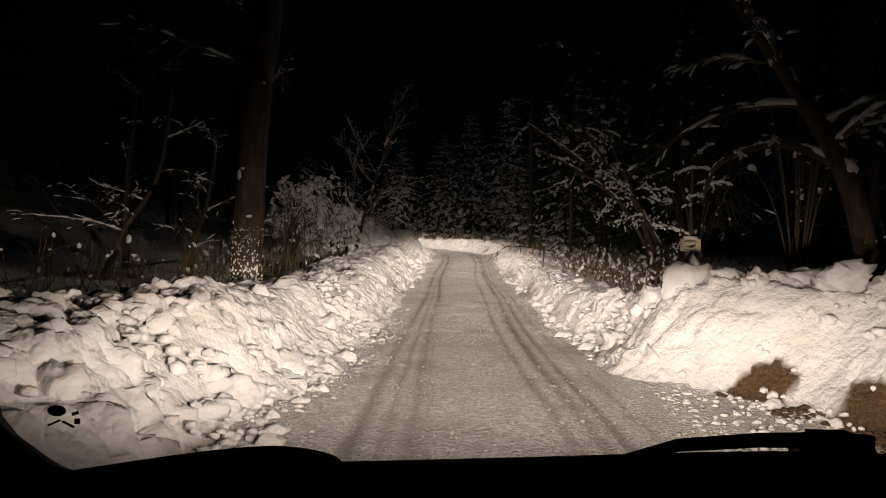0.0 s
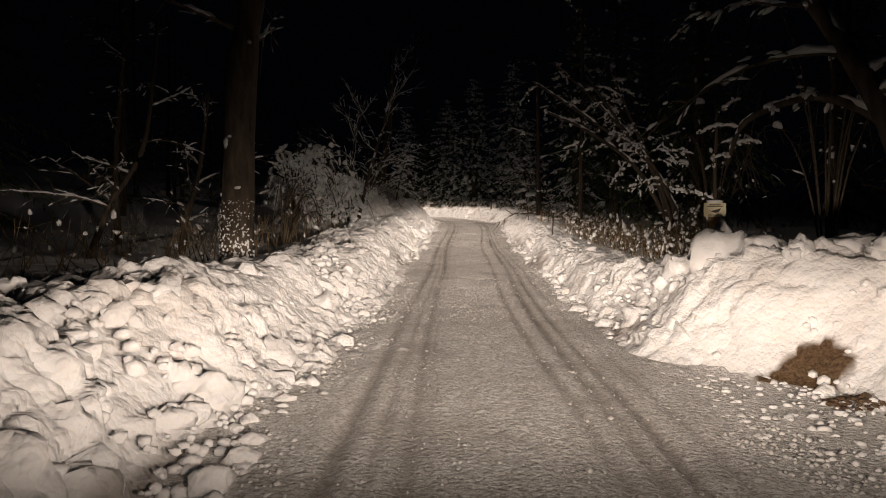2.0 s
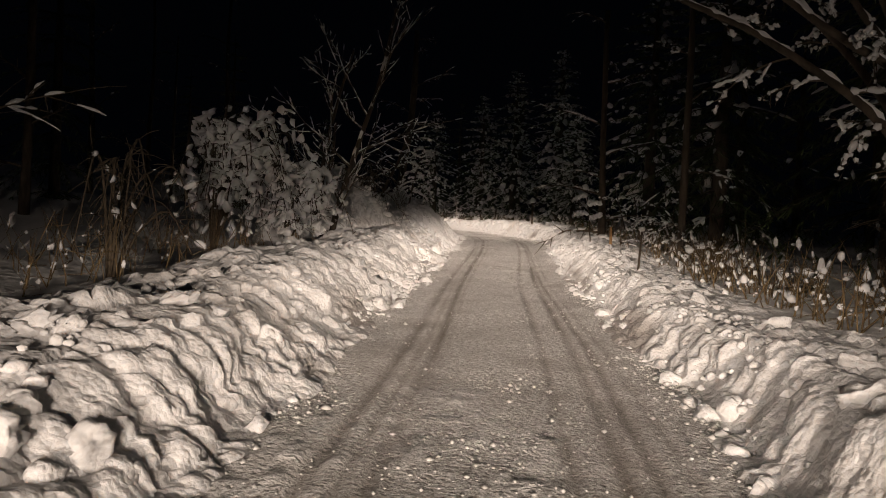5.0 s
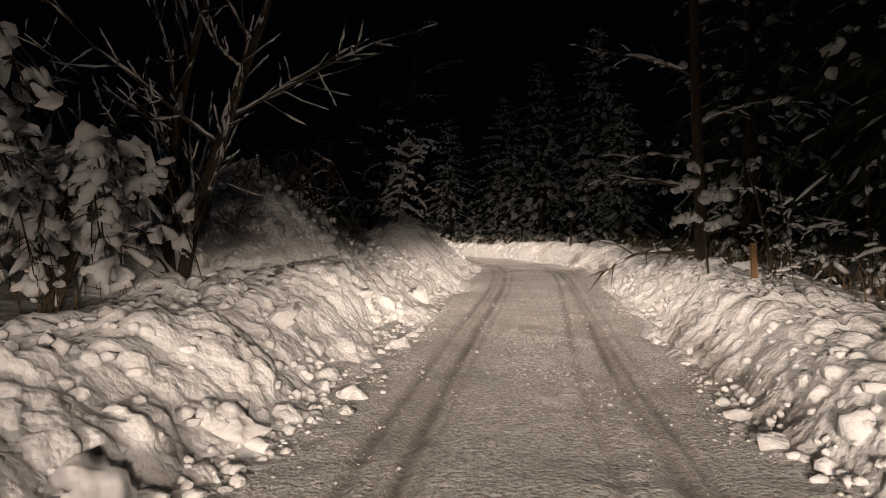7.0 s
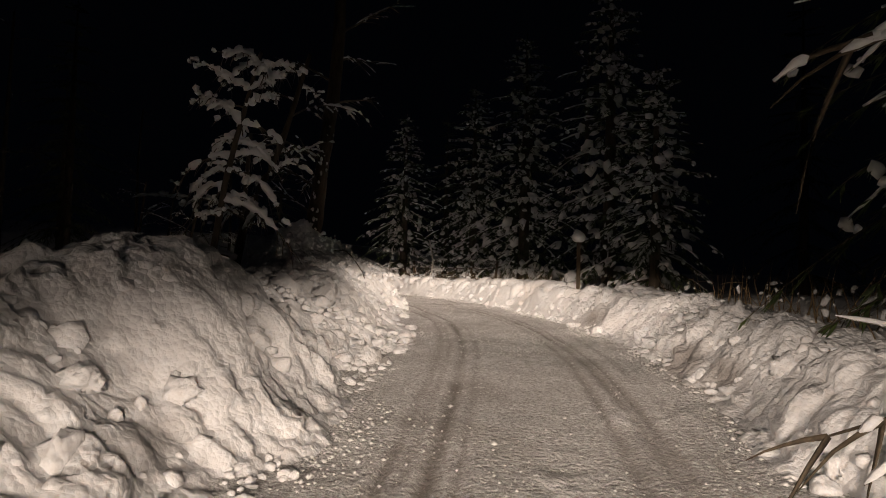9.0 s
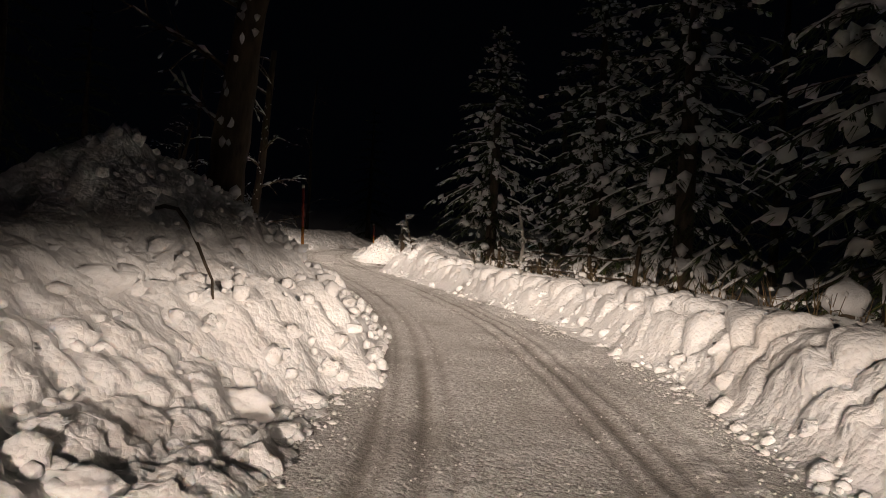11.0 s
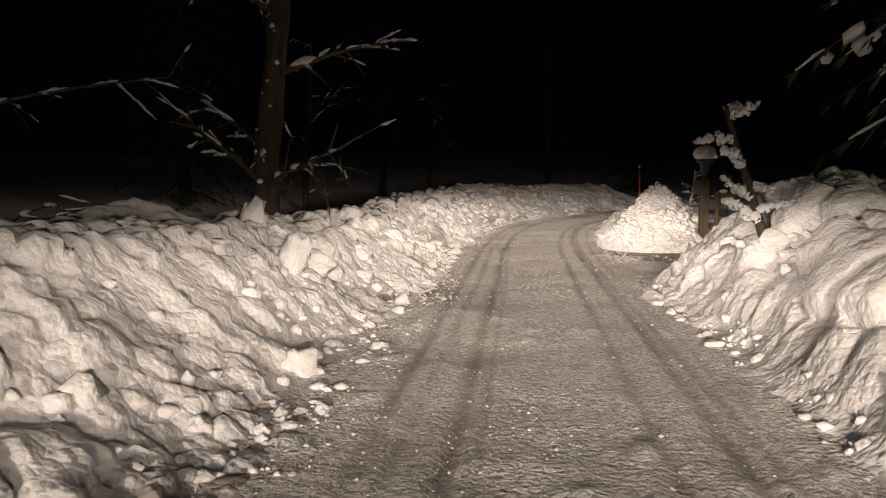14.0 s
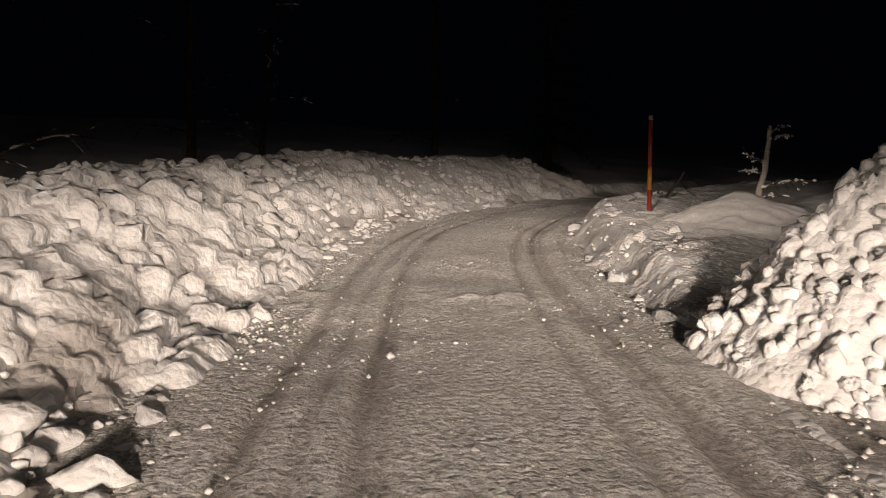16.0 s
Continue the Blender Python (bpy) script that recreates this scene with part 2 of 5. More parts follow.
def grid_faces(rows, cols):
    a = (np.arange(rows - 1)[:, None] * cols + np.arange(cols - 1)[None, :]).ravel()
    return np.stack([a, a + 1, a + cols + 1, a + cols], 1)


class Soup:
    """Collects small pieces of geometry (triangles) for one mesh."""

    def __init__(self):
        self.v, self.f, self.n = [], [], 0

    def add(self, v, f):
        self.v.append(np.asarray(v, float))
        self.f.append(np.asarray(f, int) + self.n)
        self.n += len(v)

    def tube(self, points, radii, sides=6):
        points, radii = np.asarray(points, float), np.asarray(radii, float)
        d = np.gradient(points, axis=0)
        d /= np.linalg.norm(d, axis=1)[:, None] + 1e-9
        ref = np.where(np.abs(d[:, 2:3]) > 0.9, [[1.0, 0, 0]], [[0, 0, 1.0]])
        a = np.cross(d, ref)
        a /= np.linalg.norm(a, axis=1)[:, None] + 1e-9
        b = np.cross(d, a)
        ang = np.linspace(0, 2 * math.pi, sides, endpoint=False)
        ring = points[:, None, :] + radii[:, None, None] * (np.cos(ang)[None, :, None] * a[:, None, :] + np.sin(ang)[None, :, None] * b[:, None, :])
        v = ring.reshape(-1, 3)
        n = len(points)
        i = (np.arange(n - 1)[:, None] * sides + np.arange(sides)[None, :]).ravel()
        j = (np.arange(n - 1)[:, None] * sides + (np.arange(sides)[None, :] + 1) % sides).ravel()
        f = np.concatenate([np.stack([i, j, j + sides], 1), np.stack([i, j + sides, i + sides], 1)])
        cap0 = [[0, k + 1, k] for k in range(1, sides - 1)]
        e = (n - 1) * sides
        cap1 = [[e, e + k, e + k + 1] for k in range(1, sides - 1)]
        self.add(v, np.concatenate([f, cap0, cap1]))

    def lump(self, at, size, rng, rough=0.22, turn=None):
        v = BALL_V * (1 + rough * (rng.random((len(BALL_V), 1)) - 0.5) * 2)
        v = v * np.asarray(size)
        if turn is not None:
            v = v @ np.array(turn).T
        self.add(v + np.asarray(at), BALL_F)

    def blade(self, a, b, width, up):
        a, b = np.asarray(a, float), np.asarray(b, float)
        s = np.cross(b - a, up)
        s = s / (np.linalg.norm(s) + 1e-9) * width
        m = a * 0.55 + b * 0.45
        self.add([a, m + s, b, m - s], [[0, 1, 2], [0, 2, 3]])

    def make(self, name, mat, parent=None, smooth=True, label=""):
        if not self.v:
            return None
        ob = mesh_object(name, np.concatenate(self.v), np.concatenate(self.f), mat, parent, smooth, label)
        if name in ("snow", "needles", "crown"):
            ob["kind"] = "stuff"
        return ob


def unit_ball(level_):
    bm = bmesh.new()
    bmesh.ops.create_icosphere(bm, subdivisions=level_, radius=1.0)
    v = np.array([x.co[:] for x in bm.verts])
    f = np.array([[w.index for w in x.verts] for x in bm.faces])
    bm.free()
    return v, f


ROUND_V, ROUND_F = unit_ball(3)
BALL_V, BALL_F = unit_ball(2)
SMALL_V, SMALL_F = unit_ball(1)
TINY_V = np.array([(1, 0, 0), (-1, 0, 0), (0, 1, 0), (0, -1, 0), (0, 0, 1), (0, 0, -1)], float)
TINY_F = np.array([(0, 2, 4), (2, 1, 4), (1, 3, 4), (3, 0, 4), (2, 0, 5), (1, 2, 5), (3, 1, 5), (0, 3, 5)])


def box(bm, cx, cy, cz, sx, sy, sz, turn=None):
    m = Matrix.Translation((cx, cy, cz)) @ (turn or Matrix()) @ Matrix.Diagonal((sx, sy, sz, 1))
    return bmesh.ops.create_cube(bm, size=1.0, matrix=m)["verts"]


# ---------------------------------------------------------------- road
Y0, Y1 = -5.0, 90.0


def drive_in(y):
    """Extra width of the cleared ground on the right: by the gate and beside the start."""
    return 2.2 * (1 - step(5.6, 7.2, y)) + 4.6 * step(62.9, 64.1, y) * (1 - step(68.2, 69.4, y))


def build_road():
    us = np.arange(-2.6, 2.9, 0.038)
    u, y = np.meshgrid(us, np.concatenate([np.arange(Y0, 3.0, 0.1), np.arange(3.0, 70.0, 0.068), np.arange(70.0, Y1, 0.08)]))
    u = np.where(u > 1.2, 1.2 + (u - 1.2) * (1 + drive_in(y) / 1.7), u)
    wob = 0.10 * (fbm(y * 0.12, y * 0 + 3.3, 5, 2) - 0.5) * 2
    ruts = np.zeros(u.shape)
    for c, w, a in ((-1.10, 0.055, 0.8), (-0.93, 0.035, 0.55), (-0.74, 0.06, 1.0), (-0.60, 0.03, 0.5), (0.40, 0.045, 0.7), (0.66, 0.06, 1.0), (0.80, 0.045, 0.8), (1.00, 0.035, 0.4)):
        wander = c + wob + 0.05 * np.sin(y * (0.13 + 0.05 * c) + 6 * c)
        keep = 0.55 + 0.45 * step(0.3, 0.6, fbm(y * 0.35, y * 0 + c * 9, 31, 3))
        ruts = np.maximum(ruts, a * keep * np.exp(-((u - wander) / w) ** 2))
    wx, wy = along(u, y)
    fine = fbm(wx * 9, wy * 9, 2, 3) - 0.5
    lumps = np.clip(chunks(wx, wy, 0.15, 3) - 0.46, 0, 1)
    strew = step(0.52, 0.72, fbm(wx * 0.9, wy * 0.9, 8, 4)) + 0.9 * step(0.9, 1.6, np.abs(u)) + 0.45 * np.exp(-(u / 0.30) ** 2)
    ridges = step(0.50, 0.64, fbm(wx * 0.8, wy * 2.2, 18, 4)) * np.exp(-((y - 63.5) / 5.0) ** 2) * step(2.6, 1.2, np.abs(u - 0.3))
    strew = strew + 1.1 * ridges
    strew = strew * (1 - 0.7 * step(0.2, 1.0, drive_in(y)))
    crumbs = lumps * np.clip(strew, 0, 1.2) * (1 - np.clip(ruts * 1.3, 0, 1)) * step(0.4, 0.55, fbm(wx * 4, wy * 4, 14, 2))
    tread = 0.006 * np.sin(y * 2 * math.pi / 0.11) * np.clip(ruts, 0, 1) * step(0.45, 0.6, fbm(y * 0.8, u * 2, 44, 2))
    z = level(y) + 0.014 * fine + (0.034 + 0.012 * ridges) * crumbs - 0.036 * ruts + tread + 0.05 * (fbm(wx * 0.7, wy * 0.7, 4, 2) - 0.5)
    z = z + 0.10 * step(1.55, 2.3, np.abs(u)) * (drive_in(y) < 0.3)
    ob = mesh_object("road", np.stack([wx, wy, z], -1).reshape(-1, 3), grid_faces(*u.shape), ROAD)
    soil = step(0.56, 0.70, fbm(wx * 0.5 + 4, wy * 0.5, 71, 4)) * step(1.7, 2.6, u) * 0.9
    muddy = step(0.42, 0.56, fbm(wx * 0.6, wy * 1.1, 77, 4)) * (np.exp(-((y - 66.4) / 1.8) ** 2) * step(0.7, 1.6, u) + 0.8 * np.exp(-((y - 63.2) / 1.0) ** 2) * step(-0.9, -1.5, u))
    wear = np.clip(1.0 * ruts * (0.6 + 0.4 * fbm(wx * 3, wy * 3, 9, 3)) + soil + muddy, 0, 1)
    for key, arr in (("wear", wear), ("heap", np.clip(crumbs * 2.2, 0, 1))):
        at = ob.data.attributes.new(key, "FLOAT", "POINT")
        at.data.foreach_set("value", arr.ravel().astype(np.float32))
    return tagged(ob, "single-lane road of rutted, grey packed snow between banks", "road", kind="structure")


road = build_road()

# ---------------------------------------------------------------- ploughed banks
left_top = smooth_table([-60, 0, 6, 9, 12, 15, 18, 23, 28, 31, 32.0, 33.2, 33.8, 36, 40, 42.5, 45, 47.5, 49, 51, 52.5, 54.5, 57, 59.5, 62, 66, 72, 80, 82.5, 84, 200],
                        [0.85, 0.85, 0.78, 0.70, 0.62, 0.66, 0.72, 0.74, 0.85, 0.95, 1.22, 1.25, 0.85, 0.85, 0.95, 1.15, 1.25, 1.1, 0.85, 0.8, 0.55, 0.5, 0.75, 1.05, 0.85, 0.8, 0.95, 1.1, 1.05, 0.3, 0.3], 0.35)
right_top = smooth_table([-60, 2, 5, 7, 8.2, 9.2, 12, 16, 22, 25.5, 27.5, 30, 36, 44, 50, 56, 59.5, 61.3, 62.9, 63.9, 68.4, 69.3, 70.2, 71.2, 72.5, 80, 200],
                         [0.95, 0.98, 1.0, 0.98, 0.85, 0.72, 0.55, 0.5, 0.5, 0.68, 0.8, 0.55, 0.6, 0.66, 0.6, 0.55, 0.75, 1.2, 1.3, -0.2, -0.2, 0.2, 0.3, 0.34, 0.34, 0.36, 0.4], 0.35)


right_foot = smooth_table([-60, 30, 37, 50, 57, 200], [1.45, 1.45, 1.65, 1.6, 1.28, 1.28], 0.8)


def bank_line(side, y):
    """Height of the bank, its foot's distance from the road's middle, and how far the face runs back."""
    top = (left_top if side < 0 else right_top)(y)
    foot = (1.62 if side < 0 else right_foot(y)) + 0.16 * (fbm(y * 0.5, y * 0 + side, 21, 3) - 0.5) * 2
    if side > 0:
        foot = foot + 0.95 * (1 - step(5.9, 7.6, y))
    run = top * (1.55 if side < 0 else 1.05)
    if side < 0:
        run = run * (1 - 0.45 * step(31.4, 32.2, y) * (1 - step(33.4, 34.2, y)))
    return top, foot, run


def bank_rise(top, run, v):
    field = np.minimum(0.42, top * 0.8)
    rise = step(0.0, 1.0, v / np.maximum(run, 0.1)) ** 0.85
    return top * rise - (top - field) * step(run + 0.35, run + 2.4, v) - 0.10 * step(0.0, -0.35, v)


def broken(side, y):
    """How far the bank is broken into blocks there (0: smooth)."""
    r = 0.7 + 0.3 * step(0.40, 0.60, fbm(y * 0.3 + 50 * side, y * 0 + 9.0, 55, 3))
    if side > 0:
        r = r * (1 - 0.35 * step(38, 44, y))
        r = r * (1 - 0.8 * np.exp(-((y - 4.4) / 1.7) ** 2)) * (1 - 0.5 * np.exp(-((y - 57.0) / 2.0) ** 2)) + 0.5 * step(59.5, 61.0, y) * (1 - step(64, 65, y))
    return r


def torn(a, b, size, seed):
    """Torn clumps of snow: blocks with crooked joints of uneven depth, some of them missing."""
    wx = a + size * (0.55 * (fbm(a / size * 0.9, b / size * 0.9, seed + 40, 3) - 0.5) + 0.12 * (fbm(a / size * 3, b / size * 3, seed + 41, 2) - 0.5))
    wy = b + size * (0.55 * (fbm(a / size * 0.9, b / size * 0.9, seed + 42, 3) - 0.5) + 0.12 * (fbm(a / size * 3, b / size * 3, seed + 43, 2) - 0.5))
    return chunks(wx, wy, size, seed) * (0.25 + 0.75 * step(0.36, 0.56, fbm(a / size * 0.45, b / size * 0.45, seed + 44, 2)))


bank_rows = np.concatenate([np.arange(Y0, 1.5, 0.1), np.arange(1.5, 72.0, 0.04), np.arange(72.0, Y1, 0.08)])


def build_bank(side):
    q = np.concatenate([np.arange(-0.45, 1.75, 0.04), np.arange(1.75, 2.6, 0.07), np.arange(2.6, 7.0, 0.2)])
    w, y = np.meshgrid(q, bank_rows)
    top, foot, run = bank_line(side, y)
    z = bank_rise(top, run, w)
    slope = (bank_rise(top, run, w + 0.03) - bank_rise(top, run, w - 0.03)) / 0.06
    nu, nz = -slope / np.hypot(1, slope), 1 / np.hypot(1, slope)
    a, b = w * 1.25 + 40 * (side > 0), y
    rough = broken(side, y) * (0.65 + 0.35 * step(0.35, 0.6, fbm(a * 0.6, b * 0.5, 57, 2)))
    on = step(-0.35, 0.12, w) * (1 - 0.75 * step(run + 0.5, run + 1.4, w)) * np.clip(top / 0.55, 0.25, 1.15)
    d = 0.13 * (torn(a, b, 0.44, 11) - 0.35) * (0.5 + 0.5 * rough) + rough * (0.13 * (torn(a, b, 0.25, 12) - 0.3) + 0.065 * (torn(a, b, 0.13, 13) - 0.3))
    d = d + 0.20 * (fbm(a * 0.8, b * 0.8, 15, 3) - 0.5)
    if side > 0:
        puff = step(36, 41, y) * (1 - step(61, 63, y))
        d = d * (1 - 0.6 * puff) + 0.22 * puff * (chunks(a + 0.15 * (fbm(a * 2, b * 2, 91, 3) - 0.5), b + 0.25 * (fbm(a * 2, b * 2, 92, 3) - 0.5), 0.52, 14) - 0.35) * step(0.15, 0.5, w)
    d = d * on + (0.022 * rough + 0.005) * (fbm(a * 13, b * 13, 16, 2) - 0.5) * step(-0.45, -0.2, w)
    px, py = along(side * (foot + w + nu * d), y)
    f = grid_faces(*w.shape)
    if side < 0:
        f = f[:, ::-1]
    ob = mesh_object("snow_bank", np.stack([px, py, level(y) + z + nz * d], -1).reshape(-1, 3), f, SNOW)
    # soil scraped up by the plough: along the foot of the wall by the start, and in a few places further on
    low = 1 - step(0.12, 0.40, z - 0.12 * (side > 0) * (y < 7) + 0.3 * (fbm(a * 2, b * 2, 66, 3) - 0.5))
    wall = (1.2 * np.exp(-((y - 5.15) / 0.5) ** 2) + np.exp(-((y - 6.35) / 0.33) ** 2)) * (side > 0)
    bare = step(0.40, 0.49, np.clip(wall, 0, 1) * low * (0.35 + 0.9 * fbm(a * 4, b * 4, 68, 4)))
    spots = 0.55 * low * step(0.60, 0.70, fbm(a * 0.9 + 3, b * 0.45, 67, 4))
    at = ob.data.attributes.new("soil", "FLOAT", "POINT")
    at.data.foreach_set("value", np.clip(bare + spots, 0, 1).ravel().astype(np.float32))
    return ob


bank_l = tagged(build_bank(-1), "ploughed bank of broken snow blocks along the road", "snow bank", "roadside snow banks", "structure")
bank_r = tagged(build_bank(1), "ploughed snow bank with a rounded crest beside the road", "snow bank", "roadside snow banks", "structure")


def block_shapes(n, rng, ball, cuts=7):
    """n broken blocks: balls cut flat by random planes, about 1 in radius."""
    v = np.repeat(ball[None], n, 0) * (0.8 + 0.4 * rng.random((n, 1, 3)))
    for _ in range(cuts):
        p = rng.normal(size=(n, 1, 3))
        p /= np.linalg.norm(p, axis=2, keepdims=True)
        over = np.clip((v * p).sum(2, keepdims=True) - (0.50 + 0.35 * rng.random((n, 1, 1))), 0, None)
        v = v - over * p * 0.9
    return v * (1 + 0.13 * rng.normal(size=v.shape[:2] + (1,)))


def bank_place(side, y, v, sink):
    top, foot, run = bank_line(side, y)
    px, py = along(side * (foot + v), y)
    base = np.where(v < -0.3, 0.0, bank_rise(top, run, v) + 0.10 * step(0.0, -0.35, v) * 0.6)
    return np.stack([px, py, level(y) + base + sink], -1)


def rubble(side, parent, n, seed):
    """The small broken snow of a bank's face, foot and crest, in one mesh."""
    rng = np.random.default_rng(seed)
    y = rng.uniform(1.5, 80, n)
    top, foot, run = bank_line(side, y)
    kind = rng.random(n)
    v = np.where(kind < 0.22, -0.55 + 0.75 * rng.random(n) ** 0.35, rng.uniform(-0.08, 1.0, n) * (run + 0.5))
    r = np.exp(rng.normal(-3.05, 0.42, n)).clip(0.022, 0.14)
    r = np.where(kind < 0.22, r * np.clip(0.45 + 0.6 * v, 0.16, 0.55), r) * np.where(v > 0, np.clip(top / 0.6, 0.3, 1), 1)
    keep = (rng.random(n) < broken(side, y) + 0.35 * (kind < 0.22)) & ~((side > 0) & (y > 63.6) & (y < 69.0)) & ~((side > 0) & (y > 71.5) & (rng.random(n) < 0.6))
    y, v, r = y[keep], v[keep], r[keep]
    at = bank_place(side, y, v, r * np.where(v > 0.1, -0.25, 0.05))
    for big, ball_v, ball_f in ((True, BALL_V, BALL_F), (False, SMALL_V, SMALL_F)):
        pick = (r > 0.085) == big
        n = int(pick.sum())
        shape = block_shapes(n, rng, ball_v) * r[pick][:, None, None] * np.array([1.2, 1.0, 0.85])
        turn = rng.uniform(0, 6.28, n)
        c, s_ = np.cos(turn)[:, None], np.sin(turn)[:, None]
        shape = np.stack([shape[..., 0] * c - shape[..., 1] * s_, shape[..., 0] * s_ + shape[..., 1] * c, shape[..., 2]], -1)
        verts = (shape + at[pick][:, None, :]).reshape(-1, 3)
        faces = (ball_f[None] + (np.arange(n) * len(ball_v))[:, None, None]).reshape(-1, 3)
        tagged(mesh_object("rubble" if big else "fine_rubble", verts, faces, SNOW, parent, False), kind="stuff")


def road_crumbs(n, seed):
    """Crumbs of snow strewn over the road, thickest along its middle, its edges and by the gate."""
    rng = np.random.default_rng(seed)
    y = 2.5 + 78 * rng.random(n) ** 1.15
    y = np.where(rng.random(n) < 0.08, rng.normal(66.3, 2.2, n), y)
    pick = rng.random(n)
    u = np.where(pick < 0.35, rng.normal(-0.12, 0.32, n), np.where(pick < 0.75, rng.choice((-1, 1), n) * (1.66 - np.abs(rng.normal(0, 0.30, n))), rng.uniform(-1.5, 1.7, n)))
    u = np.where((np.abs(y - 66.3) < 2.3) & (rng.random(n) < 0.5), rng.uniform(-1.4, 4.5, n), u)
    clump = fbm(u * 1.7 + 5, y * 1.7, 81, 3)
    r = np.exp(rng.normal(-5.0, 0.42, n)).clip(0.003, 0.024) * (1 + 0.7 * step(1.0, 1.5, np.abs(u)))
    keep = clump + 0.40 * (rng.random(n) - 0.5) > 0.52 - 0.16 * step(0.95, 1.5, np.abs(u))
    u, y, r = u[keep], y[keep], r[keep]
    px, py = along(u, y)
    shape = block_shapes(len(y), rng, TINY_V, 1) * r[:, None, None] * np.array([1.3, 1.2, 0.9])
    verts = (shape + np.stack([px, py, level(y) + r * 0.1], -1)[:, None, :]).reshape(-1, 3)
    faces = (TINY_F[None] + (np.arange(len(y)) * len(TINY_V))[:, None, None]).reshape(-1, 3)
    ob = mesh_object("snow_crumbs", verts, faces, CRUMB, None, False)
    return tagged(ob, "loose crumbs of snow strewn over the road", "snow", kind="stuff")


road_crumbs(44000, 15)
rubble(-1, bank_l, 8500, 5)
rubble(1, bank_r, 5800, 6)


# ---------------------------------------------------------------- ground under everything
def build_ground():
    xs = np.concatenate([np.arange(-900, -60, 40), np.arange(-60, 50, 1.0), np.arange(50, 900, 40)])
    ys = np.concatenate([np.arange(-900, -30, 40), np.arange(-30, 130, 1.0), np.arange(130, 1500, 40)])
    x, y = np.meshgrid(xs, ys)
    off = np.abs(x - mid_x(y)) / np.sqrt(1 + ((mid_x(y + 0.5) - mid_x(y - 0.5))) ** 2)
    up = step(2.6, 5.0, off - np.where(x > mid_x(y), drive_in(y) * 1.15, 0))
    hump = 0.35 * (fbm(x * 0.25, y * 0.25, 90, 4) - 0.5) + 0.10 * (fbm(x, y, 91, 3) - 0.5)
    z = level(y) - 0.16 + up * (0.42 + hump)
    z = z + np.clip(mid_x(y) - 9 - x, 0, 60) * 0.10
    ob = mesh_object("ground", np.stack([x, y, z], -1).reshape(-1, 3), grid_faces(*x.shape), FRESH)
    return tagged(ob, "deep untouched snow over the forest floor", "ground", kind="structure")


ground = build_ground()


# ---------------------------------------------------------------- plants
def soft_line(points, n, rng=None, wob=0.0):
    """A smooth line of n places through the given points."""
    p = np.asarray(points, float)
    t = np.linspace(0, len(p) - 1, n)
    k = np.clip(t.astype(int), 0, len(p) - 2)
    f = (t - k)[:, None]
    a, b = p[np.clip(k - 1, 0, None)], p[np.clip(k + 2, None, len(p) - 1)]
    m0, m1 = (p[k + 1] - a) / 2, (b - p[k]) / 2
    out = (2 * f ** 3 - 3 * f ** 2 + 1) * p[k] + (f ** 3 - 2 * f ** 2 + f) * m0 + (-2 * f ** 3 + 3 * f ** 2) * p[k + 1] + (f ** 3 - f ** 2) * m1
    if rng is not None and wob:
        out = out + np.cumsum(rng.normal(0, wob, out.shape), 0) * np.linspace(0, 1, n)[:, None]
    return out


def frame_of(d):
    d = d / (np.linalg.norm(d) + 1e-9)
    side = np.cross([0, 0, 1.0], d)
    side = side / (np.linalg.norm(side) + 1e-9) if np.linalg.norm(side) > 1e-3 else np.array([1.0, 0, 0])
    return np.stack([d, side, np.cross(d, side)], 1)


def lumpy(ball, size, rng, turn, rough):
    v = ball * (1 + rough * (rng.random((len(ball), 1)) - 0.5) * 1.4) * np.asarray(size)
    return v if turn is None else v @ turn.T


def small_lump(soup, at, size, rng, turn=None, rough=0.2):
    if max(size) > 0.3:
        soup.add(lumpy(BALL_V, size, rng, turn, rough) + np.asarray(at), BALL_F)
        return
    v = SMALL_V * (1 + rough * (rng.random((len(SMALL_V), 1)) - 0.5) * 2) * np.asarray(size)
    if turn is not None:
        v = v @ turn.T
    soup.add(v + np.asarray(at), SMALL_F)


def snow_along(soup, pts, radius, rng, fill=0.6, fat=1.0, steep=0.72):
    """Snow lying along the upper side of a bough, in uneven runs broken by gaps."""
    pts = np.asarray(pts, float)
    n = len(pts)
    way = np.diff(pts, axis=0)
    rise = np.abs(way[:, 2]) / (np.linalg.norm(way, axis=1) + 1e-9)
    i = 0
    while i < n - 1:
        if rng.random() > fill or rise[i] > steep:
            i += 1
            continue
        j = i + 1
        while j < n - 1 and rise[j] <= steep and rng.random() < 0.25 + 0.6 * fill:
            j += 1
        k = 2 * (j - i) + 2
        t = np.linspace(i, j, k)
        line = np.stack([np.interp(t, np.arange(n), pts[:, c]) for c in range(3)], 1)
        rr = np.interp(t, [0, n - 1], radius)
        thick = fat * (0.010 + rr * 0.75) * rng.uniform(0.5, 1.45, k)
        thick[0] *= 0.4
        thick[-1] *= 0.4
        line[:, 2] += rr * 0.6 + thick * 0.35
        soup.tube(line + rng.normal(0, 0.18, (k, 3)) * thick[:, None], thick, 5)
        i = j + 1


def bough(rng, start, way, length, droop, n=8, wob=0.02):
    p, d, pts = np.array(start, float), np.array(way, float), []
    d /= np.linalg.norm(d)
    for _ in range(n):
        pts.append(p.copy())
        d = d + rng.normal(0, wob * 3, 3) + np.array([0, 0, -droop / n])
        d /= np.linalg.norm(d)
        p = p + d * length / (n - 1)
    return np.array(pts)


